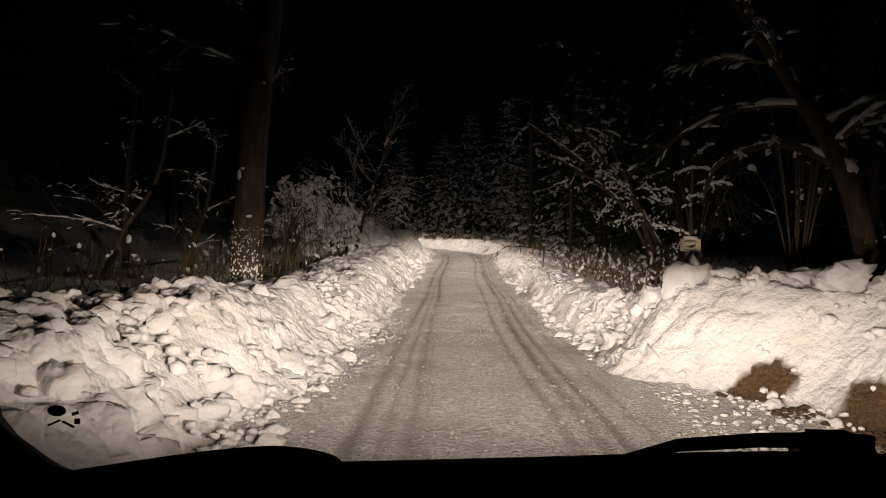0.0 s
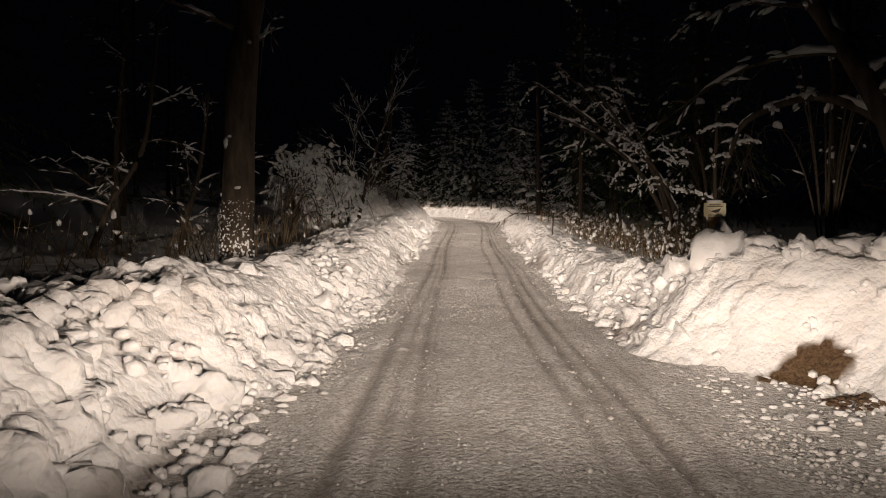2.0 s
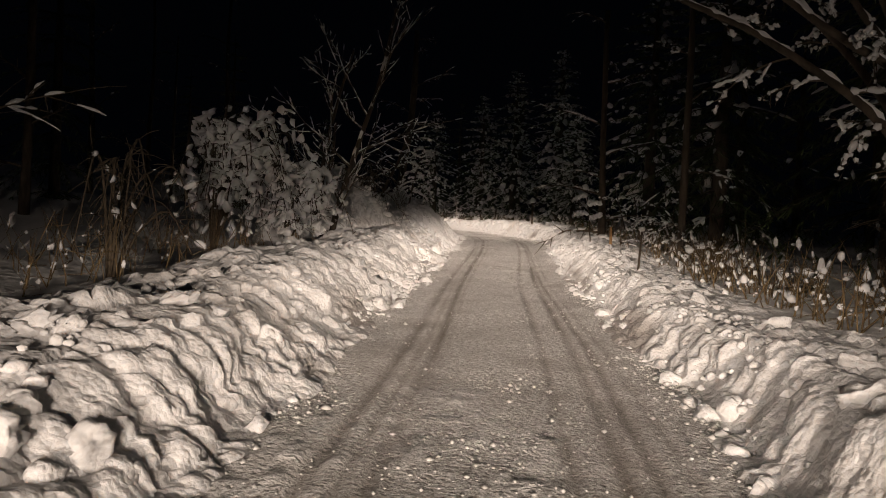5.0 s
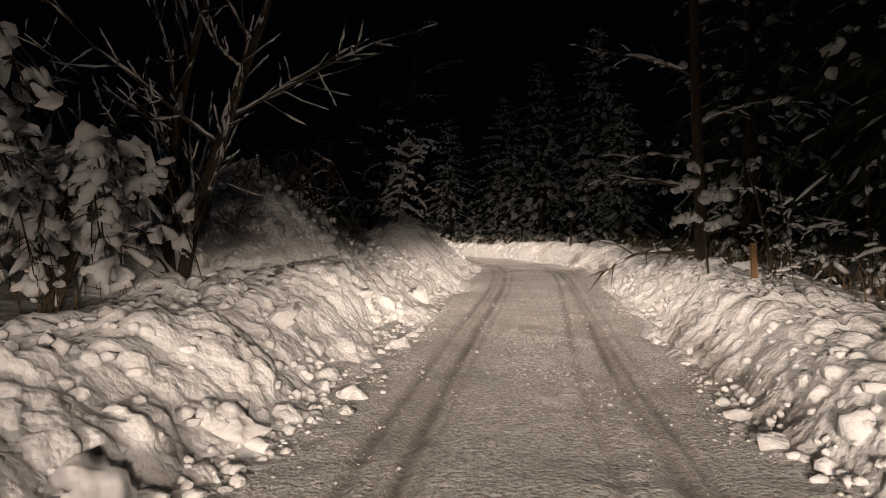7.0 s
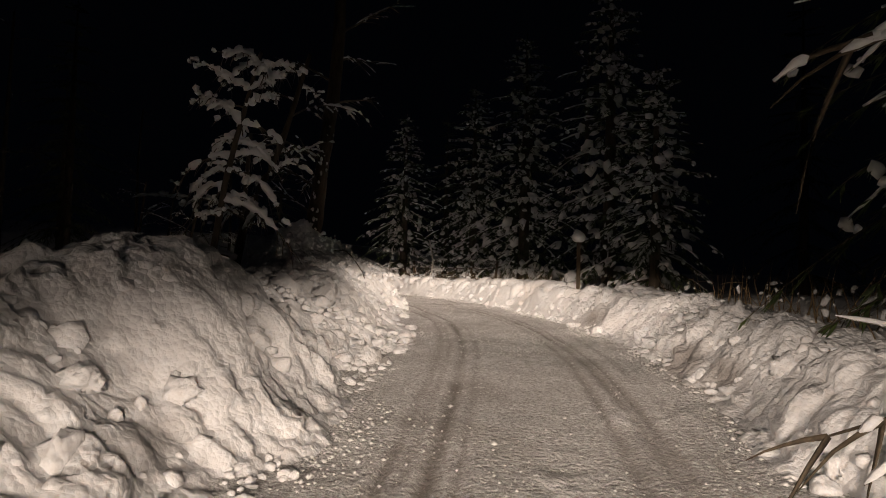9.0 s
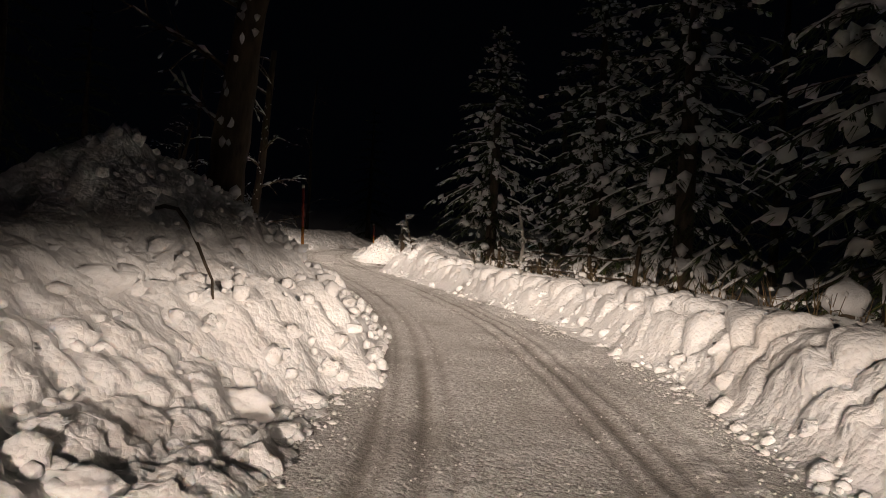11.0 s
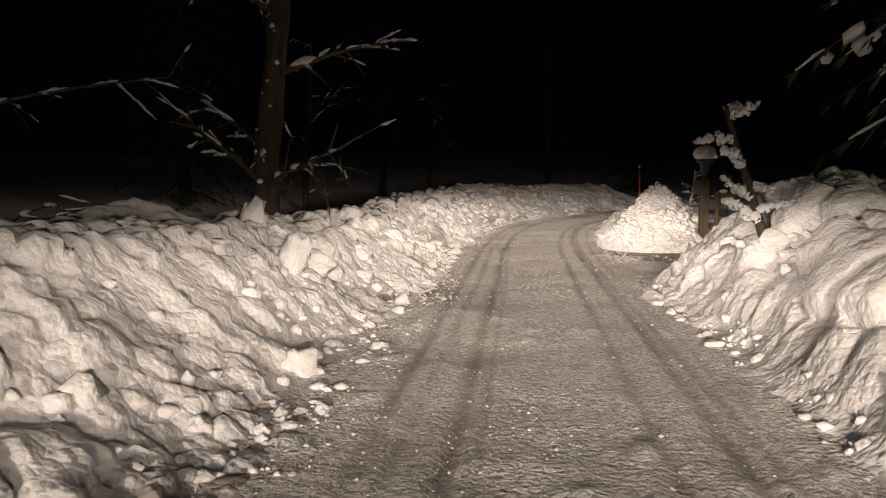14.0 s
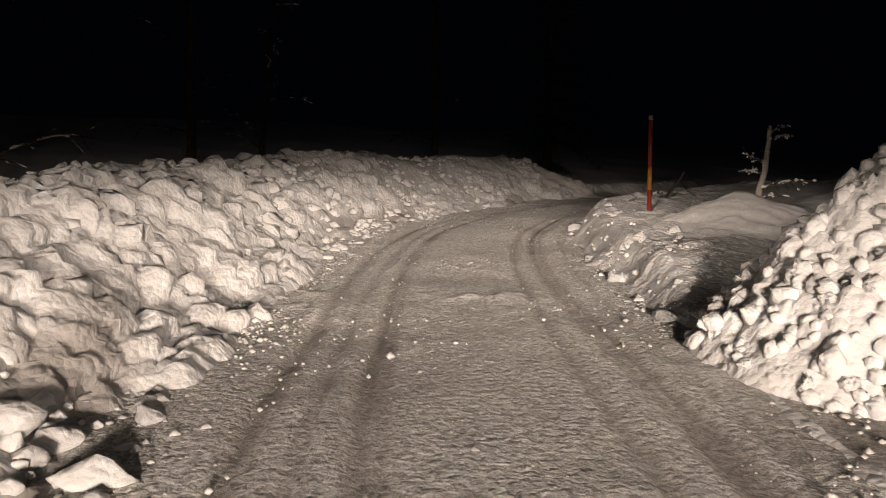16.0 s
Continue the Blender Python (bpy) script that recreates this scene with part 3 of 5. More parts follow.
def bare_tree(label, path, r0, r1, limbs, reach, seed, fill=0.6, fat=1.0, first=0.3, droop=0.35, bark=None, plaster=0, category="tree", name="bare_tree", group="", up=0.6, streak=0.0, cling=0.72):
    """A leafless tree: trunk along path, limbs with twigs, and snow on them."""
    rng = np.random.default_rng(seed)
    base = np.array(path[0], float)
    at = thing(name, label, category, base, group)
    wood, twigs, snow = Soup(), Soup(), Soup()
    line = soft_line(np.array(path, float) - base, 22, rng, 0.006)
    rad = np.linspace(r0, r1, 22) * (1 + 0.05 * rng.normal(size=22))
    rad[0] *= 1.25
    wood.tube(line, rad, 11)
    for k in range(limbs):
        f = first + (1 - first) * (k + rng.random()) / limbs
        i = min(int(f * 21), 20)
        ang = rng.uniform(0, 6.28)
        way = np.array([math.cos(ang), math.sin(ang), up * rng.uniform(0.3, 1.4)])
        ln = reach * (1.15 - 0.6 * f) * rng.uniform(0.6, 1.2)
        pts = bough(rng, line[i], way, ln, droop * rng.uniform(0.5, 1.6), 9)
        rr = min(max(rad[i] * 0.38, 0.008), 0.045)
        twigs.tube(pts, np.linspace(rr, 0.006, 9), 5)
        snow_along(snow, pts, (rr, 0.01), rng, fill, fat, cling)
        for j in range(2, 9):
            for _ in range(2):
                if rng.random() < 0.75:
                    w2 = pts[min(j + 1, 8)] - pts[j - 1]
                    w2 = w2 / (np.linalg.norm(w2) + 1e-9) + rng.normal(0, 0.55, 3)
                    q = bough(rng, pts[j], w2, ln * rng.uniform(0.15, 0.4), droop, 5)
                    twigs.tube(q, np.linspace(rr * 0.35 + 0.003, 0.003, 5), 3)
                    snow_along(snow, q, (rr * 0.3, 0.004), rng, fill * 0.8, fat, cling)
    if streak:
        snow_along(snow, line[2:], (r0, r1), rng, streak, 0.75, 2.0)
    stuck = np.random.default_rng(seed + 500)
    lengths = np.linspace(0, 1, 22)
    for k in range(plaster):
        low = plaster > 100 and k > 6
        height = 0.45 + 0.95 * stuck.random() ** 1.6 if low else 0.4 + 5.0 * stuck.random() ** 1.6
        f = float(np.interp(height, line[:, 2], lengths)) * 21
        i = min(int(f), 20)
        mid = line[i] + (line[i + 1] - line[i]) * (f - i)
        ang = -math.pi / 2 + stuck.normal(0, 0.75)
        radius = rad[i] * (1 - f + i) + rad[i + 1] * (f - i)
        o = np.array([math.cos(ang), math.sin(ang), 0]) * radius * 0.985
        w = stuck.uniform(0.03, 0.085) * radius * (1.5 - 0.75 * height) if low else stuck.uniform(0.1, 0.3) * radius
        turn = frame_of(np.array([-o[1], o[0], 0]))
        snow.add(lumpy(SMALL_V, (w, 0.014, w * stuck.uniform(0.6, 1.6)), stuck, turn, 0.6) + mid + o, SMALL_F)
    wood.make("trunk", bark or BARK, at)
    twigs.make("crown", TWIG, at)
    snow.make("snow", FRESH, at, label="snow lying on the branches")
    return at


def laden_bush(label, at, height, spread, seed, stems=22, fat=1.0, fill=0.85, lean=(0, 0), category="bush", name="snowy_bush"):
    """A bush bent over in arches under thick snow."""
    rng = np.random.default_rng(seed)
    ob = thing(name, label, category, at)
    wood, snow = Soup(), Soup()
    for k in range(stems):
        ang = rng.uniform(0, 6.28)
        out = spread * rng.uniform(0.45, 1.0)
        top = height * rng.uniform(0.55, 1.0)
        o = np.array([math.cos(ang), math.sin(ang), 0]) * out
        lx = np.array([lean[0], lean[1], 0]) * rng.uniform(0.5, 1.2)
        pts = soft_line([[0, 0, 0], o * 0.25 + lx * 0.4 + [0, 0, top * 0.7], o * 0.65 + lx + [0, 0, top], o * 1.05 + lx * 1.2 + [0, 0, top * rng.uniform(0.35, 0.7)]], 14, rng, 0.01)
        wood.tube(pts, np.linspace(0.022, 0.005, 14), 5)
        snow_along(snow, pts[4:], (0.03, 0.02), rng, fill * 0.8, 1.5 * fat * rng.uniform(0.6, 1.5))
        for j in range(4, 14):
            for _ in range(2):
                w2 = rng.normal(0, 1, 3) + [0, 0, -0.4]
                q = bough(rng, pts[j], w2, spread * rng.uniform(0.12, 0.35), 0.9, 4)
                wood.tube(q, np.linspace(0.007, 0.003, 4), 3)
                if rng.random() < fill * 0.8:
                    s = rng.uniform(0.010, 0.05) * fat
                    small_lump(snow, q[rng.integers(1, 3)] + [0, 0, s * 0.3], (s * rng.uniform(1.0, 3.2), s * 1.2, s * rng.uniform(0.5, 1.3)), rng, frame_of(q[3] - q[0]), 0.5)
    wood.make("crown", TWIG, ob)
    snow.make("snow", FRESH, ob, label="thick snow weighing the branches down")
    return ob


def spruce(label, at, height, reach, seed, tiers=17, fill=0.5, low=0.5, name="spruce", group=""):
    """A spruce: trunk, drooping boughs of needle sprays, and pads of snow on them."""
    rng = np.random.default_rng(seed)
    ob = thing(name, label, "spruce tree", at, group)
    wood, green, snow = Soup(), Soup(), Soup()
    wood.tube([[0, 0, -0.4], [0.02, 0, height * 0.5], [0, 0, height]], [reach * 0.075, reach * 0.05, 0.015], 9)
    for t in range(tiers):
        f = t / tiers
        z = low + (height - low) * f ** 0.9
        r = reach * (1 - f) ** 0.8 + 0.15
        for k in range(int(7 + 3 * (1 - f))):
            ang = k / 8 * 6.28 + rng.uniform(-0.4, 0.4) + t * 0.7
            ln = r * rng.uniform(0.7, 1.1)
            pts = bough(rng, (0, 0, z + rng.uniform(-0.15, 0.15)), (math.cos(ang), math.sin(ang), 0.15 - 0.35 * (1 - f)), ln, 0.55 * (1 - f) + 0.15, 9, 0.01)
            wood.tube(pts, np.linspace(0.022, 0.004, 9), 3)
            for j in range(1, 9):
                d = pts[j] - pts[j - 1]
                d /= np.linalg.norm(d) + 1e-9
                s = np.cross(d, [0, 0, 1.0])
                for _ in range(8):
                    sg = rng.choice((-1, 1))
                    w = ln * 0.15 * (1.15 - j / 9) * rng.uniform(0.5, 1.2) + 0.07
                    tip = pts[j] + (s * sg * rng.uniform(0.4, 1) + d * 0.7 + np.array([0, 0, rng.uniform(-0.75, 0.05)])) * w
                    green.blade(pts[j] - d * rng.uniform(0, 0.1), tip, 0.011 + 0.008 * rng.random(), np.array([rng.normal(0, 0.5), rng.normal(0, 0.5), 1.0]))
                if rng.random() < fill * 0.8:
                    w = (0.035 + 0.04 * ln * (1.1 - j / 9)) * rng.uniform(0.4, 1.7)
                    small_lump(snow, pts[j] + s * rng.normal(0, w) - [0, 0, w * rng.uniform(0, 0.8)], (w * 1.1, w * 0.9, w * rng.uniform(0.5, 1.2)), rng, frame_of(d), 0.5)
            snow_along(snow, pts[2:], (0.05, 0.02), rng, fill * 0.8, 0.28 + 0.18 * ln)
    wood.make("trunk", BARK, ob)
    green.make("needles", NEEDLE, ob, smooth=False)
    snow.make("snow", FRESH, ob, label="pads of snow on the boughs")
    return ob


def undergrowth(label, side, y_from, y_to, u_from, u_to, count, tall, seed, snowy=0.6):
    """A thicket of dry stems with bits of snow caught in them."""
    rng = np.random.default_rng(seed)
    stems, snow = Soup(), Soup()
    for _ in range(count):
        y = rng.uniform(y_from, y_to)
        p = np.array(spot_at(side * rng.uniform(u_from, u_to), y, 0.30))
        ht = tall * rng.uniform(0.5, 1.25)
        pts = bough(rng, p, (rng.normal(0, 0.22), rng.normal(0, 0.22), 1), ht, rng.uniform(0, 0.5), 5, 0.03)
        stems.tube(pts, np.linspace(rng.uniform(0.006, 0.016), 0.003, 5), 4)
        for _ in range(2):
            q = bough(rng, pts[rng.integers(1, 4)], rng.normal(0, 1, 3) + [0, 0, 0.3], ht * rng.uniform(0.2, 0.5), 0.3, 4)
            stems.tube(q, np.linspace(0.005, 0.002, 4), 3)
            if rng.random() < snowy * 0.6:
                s = rng.uniform(0.009, 0.042)
                small_lump(snow, q[2], (s * rng.uniform(0.8, 2.4), s, s * rng.uniform(0.5, 1.8)), rng, frame_of(q[3] - q[1]), 0.5)
        if rng.random() < snowy * 0.4:
            s = rng.uniform(0.009, 0.042)
            small_lump(snow, pts[rng.integers(1, 5)], (s, s * rng.uniform(0.7, 1.3), s * rng.uniform(0.6, 2.4)), rng, None, 0.5)
    ob = stems.make("undergrowth", STEM)
    tagged(ob, label, "undergrowth", kind="stuff")
    part_ = snow.make("snow", FRESH, ob, label="bits of snow caught in the stems")
    tagged(part_, kind="stuff")
    return ob


# ---- beside the first stretch
bare_tree("tall tree trunk with snow plastered on its dark bark", [(-3.1, 11.15, 0.2), (-3.07, 11.15, 1.6), (-3.02, 11.2, 3.4), (-2.85, 11.25, 5.2), (-2.8, 11.3, 8.5), (-2.9, 11.3, 12)], 0.255, 0.15, 9, 2.6, 11, fill=0.5, first=0.42, plaster=320)
laden_bush("bush arched over under heavy snow behind the bank", (-3.7, 16.6, 0.35), 1.9, 1.05, 21, 10, 0.6, 0.12, lean=(0.5, -0.3))
bare_tree("slim forked tree with a little snow", [(-5.6, 15.6, 0.3), (-5.5, 15.6, 1.2), (-5.2, 15.7, 2.4), (-5.0, 15.7, 4.0)], 0.08, 0.03, 8, 1.8, 31, fill=0.5)
bare_tree("slim tree leaning beside the forest edge", [(-6.6, 13.6, 0.3), (-6.2, 13.7, 1.5), (-5.6, 13.8, 2.7), (-5.4, 13.9, 5.0)], 0.07, 0.03, 8, 1.6, 32, fill=0.5)
bare_tree("slender tree standing at the edge of the forest", [(-8.0, 18.0, 0.3), (-8.1, 18.0, 2.5), (-7.9, 18.1, 6.0)], 0.10, 0.04, 9, 2.0, 33, fill=0.45)
bare_tree("thick limbed tree arching over the bank under snow", [(5.5, 9.0, 0.2), (5.35, 8.95, 1.4), (5.1, 9.1, 2.5), (4.75, 9.5, 3.5), (4.25, 10.0, 4.7), (3.6, 10.4, 6.2), (3.3, 10.6, 8.0)], 0.17, 0.05, 13, 2.4, 41, streak=0.8, fill=0.6, fat=1.5, first=0.35, droop=0.8)
bare_tree("bent bough hanging low with a thick layer of snow", [(5.35, 8.95, 1.5), (5.15, 9.2, 2.45), (4.7, 9.7, 2.88), (4.3, 10.1, 2.85), (3.97, 10.5, 2.62), (3.86, 10.7, 2.1)], 0.075, 0.03, 6, 0.7, 42, streak=1.0, fill=0.8, fat=1.3, first=0.5, droop=1.0, category="bough", name="bent_bough")
bare_tree("thin upright stem behind the sign", [(3.98, 11.3, 0.2), (3.96, 11.3, 1.2), (3.93, 11.3, 2.2), (3.9, 11.25, 3.0)], 0.045, 0.02, 5, 0.6, 43, fill=0.7, fat=1.4, category="sapling", name="sapling")
for k, line_ in enumerate((((5.2, 15.4, 0.4), (4.1, 15.1, 2.45), (3.0, 15.05, 3.25), (1.7, 15.0, 4.1)),
                           ((5.0, 15.6, 0.4), (4.2, 15.3, 2.3), (3.5, 15.2, 3.2), (2.75, 15.2, 4.2)),
                           ((5.1, 15.8, 0.4), (4.0, 15.6, 2.3), (2.9, 15.6, 3.2), (1.95, 15.6, 3.6)),
                           ((4.9, 15.8, 0.4), (4.3, 15.5, 2.2), (3.8, 15.4, 3.3), (3.3, 15.4, 4.4)),
                           ((5.3, 16.3, 0.4), (4.3, 16.2, 2.6), (3.2, 16.2, 3.8), (2.2, 16.2, 4.7)))):
    bare_tree("leaning sapling streaked with snow", line_, 0.05, 0.022, 8, 0.8, 51 + k, streak=0.85, fill=0.6, fat=1.4, droop=0.7, first=0.3, category="sapling", name="sapling", group="leaning saplings", up=0.2, cling=0.95)
laden_bush("snow-clad bush behind the bank among dry stems", (4.7, 15.2, 0.3), 1.6, 0.9, 24, 12, 0.8, 0.4)
laden_bush("tall bush hung with clods of snow", (6.3, 12.6, 0.3), 4.6, 1.8, 25, 10, 0.9, 0.22)
laden_bush("bush with loose clods of snow", (6.4, 18.0, 0.3), 3.6, 1.7, 26, 9, 0.9, 0.22)
undergrowth("dry yellow stems and twigs flecked with snow behind the bank", 1, 12.5, 24.0, 2.9, 4.6, 340, 0.85, 61, 1.0)
undergrowth("thin dark twigs flecked with snow at the forest edge", -1, 10.0, 24.0, 3.6, 7.5, 260, 0.9, 62, 0.5)

# ---- beside the second stretch
laden_bush("great bush bowed under a mass of snow beside the bank", (-4.7, 22.0, 0.7), 2.9, 1.4, 71, 44, 1.5, 1.0, (0.4, 0.4))
laden_bush("lower bush beside the great one, thick with snow", (-3.7, 23.4, 0.8), 1.9, 1.0, 77, 34, 1.5, 1.0, (0.2, 0.2))
bare_tree("many-branched alder rising beside the bank, streaked with snow", [(-3.1, 24.6, 0.7), (-2.95, 24.7, 1.8), (-2.6, 24.9, 3.2), (-2.2, 25.2, 4.8), (-1.9, 25.4, 6.5)], 0.085, 0.03, 15, 2.3, 72, streak=0.8, cling=2.0, fill=0.75, fat=0.7, first=0.1, droop=-0.25, up=1.3)
bare_tree("second stem of the roadside alder thicket", [(-3.3, 25.2, 0.7), (-3.5, 25.2, 2.0), (-3.3, 25.3, 3.8), (-2.9, 25.5, 5.6)], 0.07, 0.025, 12, 2.0, 73, streak=0.8, cling=2.0, fill=0.75, fat=0.7, first=0.1, droop=-0.2, up=1.2)
laden_bush("rounded bush smothered in snow behind the bank", (-3.3, 27.9, 1.0), 2.2, 1.4, 74, 22, 0.5, 0.3, (0.2, 0.2))
laden_bush("low bush smothered in snow", (-3.0, 30.4, 0.9), 1.1, 0.9, 75, 26, 1.5, 1.0)
bare_tree("young tree above the bank, its crown hung with snow", [(-2.7, 35.7, 0.9), (-2.6, 35.6, 2.2), (-2.4, 35.5, 3.4), (-2.1, 35.4, 4.6)], 0.06, 0.02, 22, 1.15, 76, fill=0.75, fat=2.2, first=0.5, droop=1.3)
bare_tree("mid-sized trunk beside the bank, bare below", [(3.66, 29.7, 0.5), (3.66, 29.7, 2.2), (3.6, 29.8, 4.2), (3.55, 29.8, 8.0)], 0.125, 0.07, 10, 2.2, 81, fill=0.45, fat=1.1, first=0.2, droop=0.7)
bare_tree("slim brown trunk among the roadside thicket", [(4.1, 22.9, 0.3), (4.1, 22.9, 2.0), (4.12, 22.95, 5.0), (4.1, 23.0, 8.0)], 0.085, 0.05, 9, 1.6, 82, fill=0.5, fat=1.2, first=0.12, droop=0.5)
for k, (x, y) in enumerate(((3.7, 26.8), (4.2, 27.6), (4.5, 25.9), (3.9, 30.6), (4.6, 28.9))):
    bare_tree("spindly sapling in the thicket, hung with snow", [(x, y, 0.6), (x + 0.1, y, 1.5), (x - 0.25 + 0.1 * k, y - 0.2, 2.7)], 0.035, 0.012, 8, 0.9, 83 + k, streak=0.7, fill=0.6, fat=1.3, first=0.1, droop=0.5, category="sapling", name="sapling", group="thicket saplings")
bare_tree("thin dark sapling bearing clumps of snow", [(2.95, 26.3, 0.6), (2.85, 26.2, 1.6), (2.76, 26.15, 2.6)], 0.018, 0.010, 7, 0.45, 95, fill=0.9, fat=3.2, first=0.6, droop=0.8, category="sapling", name="sapling")
undergrowth("thicket of dry brown stems with caught snow", 1, 24.0, 40.0, 2.7, 5.0, 260, 0.85, 91, 0.6)
spruce("dark spruce with hanging clumps of snow above the bank", (6.2, 27.5, 0.6), 9.5, 3.0, 92, 16, 0.12, 1.6)
spruce("tall spruce standing back from the road", (6.0, 34.5, 0.9), 10.5, 3.3, 93, 18, 0.28, 1.2)
spruce("dark spruce at the roadside thicket", (7.2, 21.5, 0.4), 9.0, 2.8, 94, 14, 0.06, 1.8)

# ---- beside the bend
bare_tree("thick tree trunk rising from a snow-covered slope", [(-4.50, 47.6, 1.50), (-4.45, 47.6, 3.30), (-4.25, 47.6, 5.30), (-3.95, 47.7, 8.30), (-3.90, 47.7, 12.30)], 0.27, 0.15, 10, 2.6, 101, fill=0.4, first=0.35, plaster=30)
bare_tree("crooked tree hung with clods of snow above the mound", [(-4.80, 42.2, 1.50), (-4.50, 42.1, 3.30), (-3.80, 42.0, 4.90), (-3.20, 41.9, 6.80)], 0.11, 0.04, 12, 2.0, 102, fill=0.7, fat=1.8, first=0.2, droop=0.8)
spruce("great spruce with sweeping boughs under pads of snow", (4.40, 50.6, 1.60), 11.0, 3.4, 111, 20, 0.6, 0.5)
spruce("spruce with broad snow-padded boughs by the fence", (2.00, 57.0, 1.80), 11.0, 3.5, 112, 20, 0.6, 0.6)
spruce("young spruce in front of the taller ones", (4.70, 45.6, 1.40), 6.5, 2.2, 113, 16, 0.6, 0.35)
spruce("spruce laden with snow beside the bank", (-0.20, 61.6, 1.90), 10.0, 3.2, 114, 19, 0.65, 0.5)
spruce("spruce leaning over the bank near the gate", (-3.80, 63.9, 2.00), 9.0, 2.9, 115, 18, 0.5, 0.9)
bare_tree("thin white birch stem plastered with snow", [(-1.70, 56.2, 1.90), (-1.68, 56.2, 2.60), (-1.66, 56.25, 3.20), (-1.80, 56.3, 3.90)], 0.06, 0.025, 10, 0.8, 121, fill=0.9, fat=1.6, first=0.2, droop=0.6, bark=BIRCH, category="birch", name="birch_sapling", streak=0.8)
bare_tree("snapped shrub plastered with wet snow", [(-5.90, 62.4, 2.00), (-6.10, 62.4, 2.60), (-6.30, 62.45, 3.30), (-6.50, 62.5, 4.00)], 0.06, 0.02, 13, 0.5, 122, fill=1.0, fat=2.2, first=0.1, droop=0.5, category="shrub", name="shrub")
laden_bush("low evergreen bush pressed down by snow", (-4.60, 62.2, 2.00), 1.0, 0.9, 123, 22, 1.2)
undergrowth("dry stems and snow clods below the spruces", 1, 46.0, 63.0, 2.9, 5.0, 300, 0.75, 124, 0.8)

# ---- left side of the last stretch
bare_tree("tree trunk plastered with snow behind the high bank", [(-11.50, 61.2, 2.10), (-11.50, 61.2, 3.50), (-11.40, 61.3, 5.30), (-11.20, 61.3, 9.30)], 0.19, 0.1, 11, 2.2, 131, fill=0.5, fat=1.0, first=0.15, plaster=40)
bare_tree("bare tree with snowy boughs behind the bank", [(-12.80, 58.4, 2.10), (-12.70, 58.4, 3.80), (-12.20, 58.5, 6.30)], 0.1, 0.04, 12, 2.2, 132, fill=0.5, fat=1.0, first=0.1)
bare_tree("dark slender tree beyond the bank", [(-21.80, 71.5, 2.30), (-21.80, 71.6, 4.30), (-21.50, 71.6, 8.30)], 0.12, 0.06, 9, 2.4, 135, fill=0.35)
bare_tree("dark tree beyond the bend", [(-25.10, 82.5, 2.50), (-25.00, 82.5, 4.80), (-24.60, 82.6, 9.30)], 0.13, 0.06, 9, 2.4, 136, fill=0.35)
bare_tree("short birch stem with white bark behind the drift", [(-10.40, 74.6, 2.60), (-10.45, 74.6, 3.10), (-10.38, 74.7, 3.55), (-10.36, 74.7, 4.00)], 0.05, 0.025, 6, 0.5, 137, fill=0.6, first=0.3, bark=BIRCH, category="birch", name="birch", streak=0.6)

# ---- forest standing back in the dark
far_tree = bare_tree("leafless forest tree standing in the dark", [(12, 20, 0.4), (12.1, 20, 4), (12, 20.1, 9), (12.2, 20.1, 13)], 0.16, 0.06, 8, 2.8, 141, fill=0.03, fat=1.3, first=0.15, group="forest trees")
far_spruce = spruce("tall dark spruce in the forest", (11, 40, 0.9), 12.0, 2.9, 142, 13, 0.0, 1.0, group="forest spruces")
rng = np.random.default_rng(77)
for k in range(30):
    y = -2 + 3.3 * k + rng.uniform(-1, 1)
    side = -1 if k % 2 else 1
    u = side * rng.uniform(10.5, 18)
    p = spot_at(u, y, 0.25)
    src = far_spruce if (rng.random() < (0.6 if side > 0 else 0.35)) else far_tree
    copy_thing(src, Matrix.Translation(p) @ Matrix.Rotation(rng.uniform(0, 6.28), 4, "Z"))


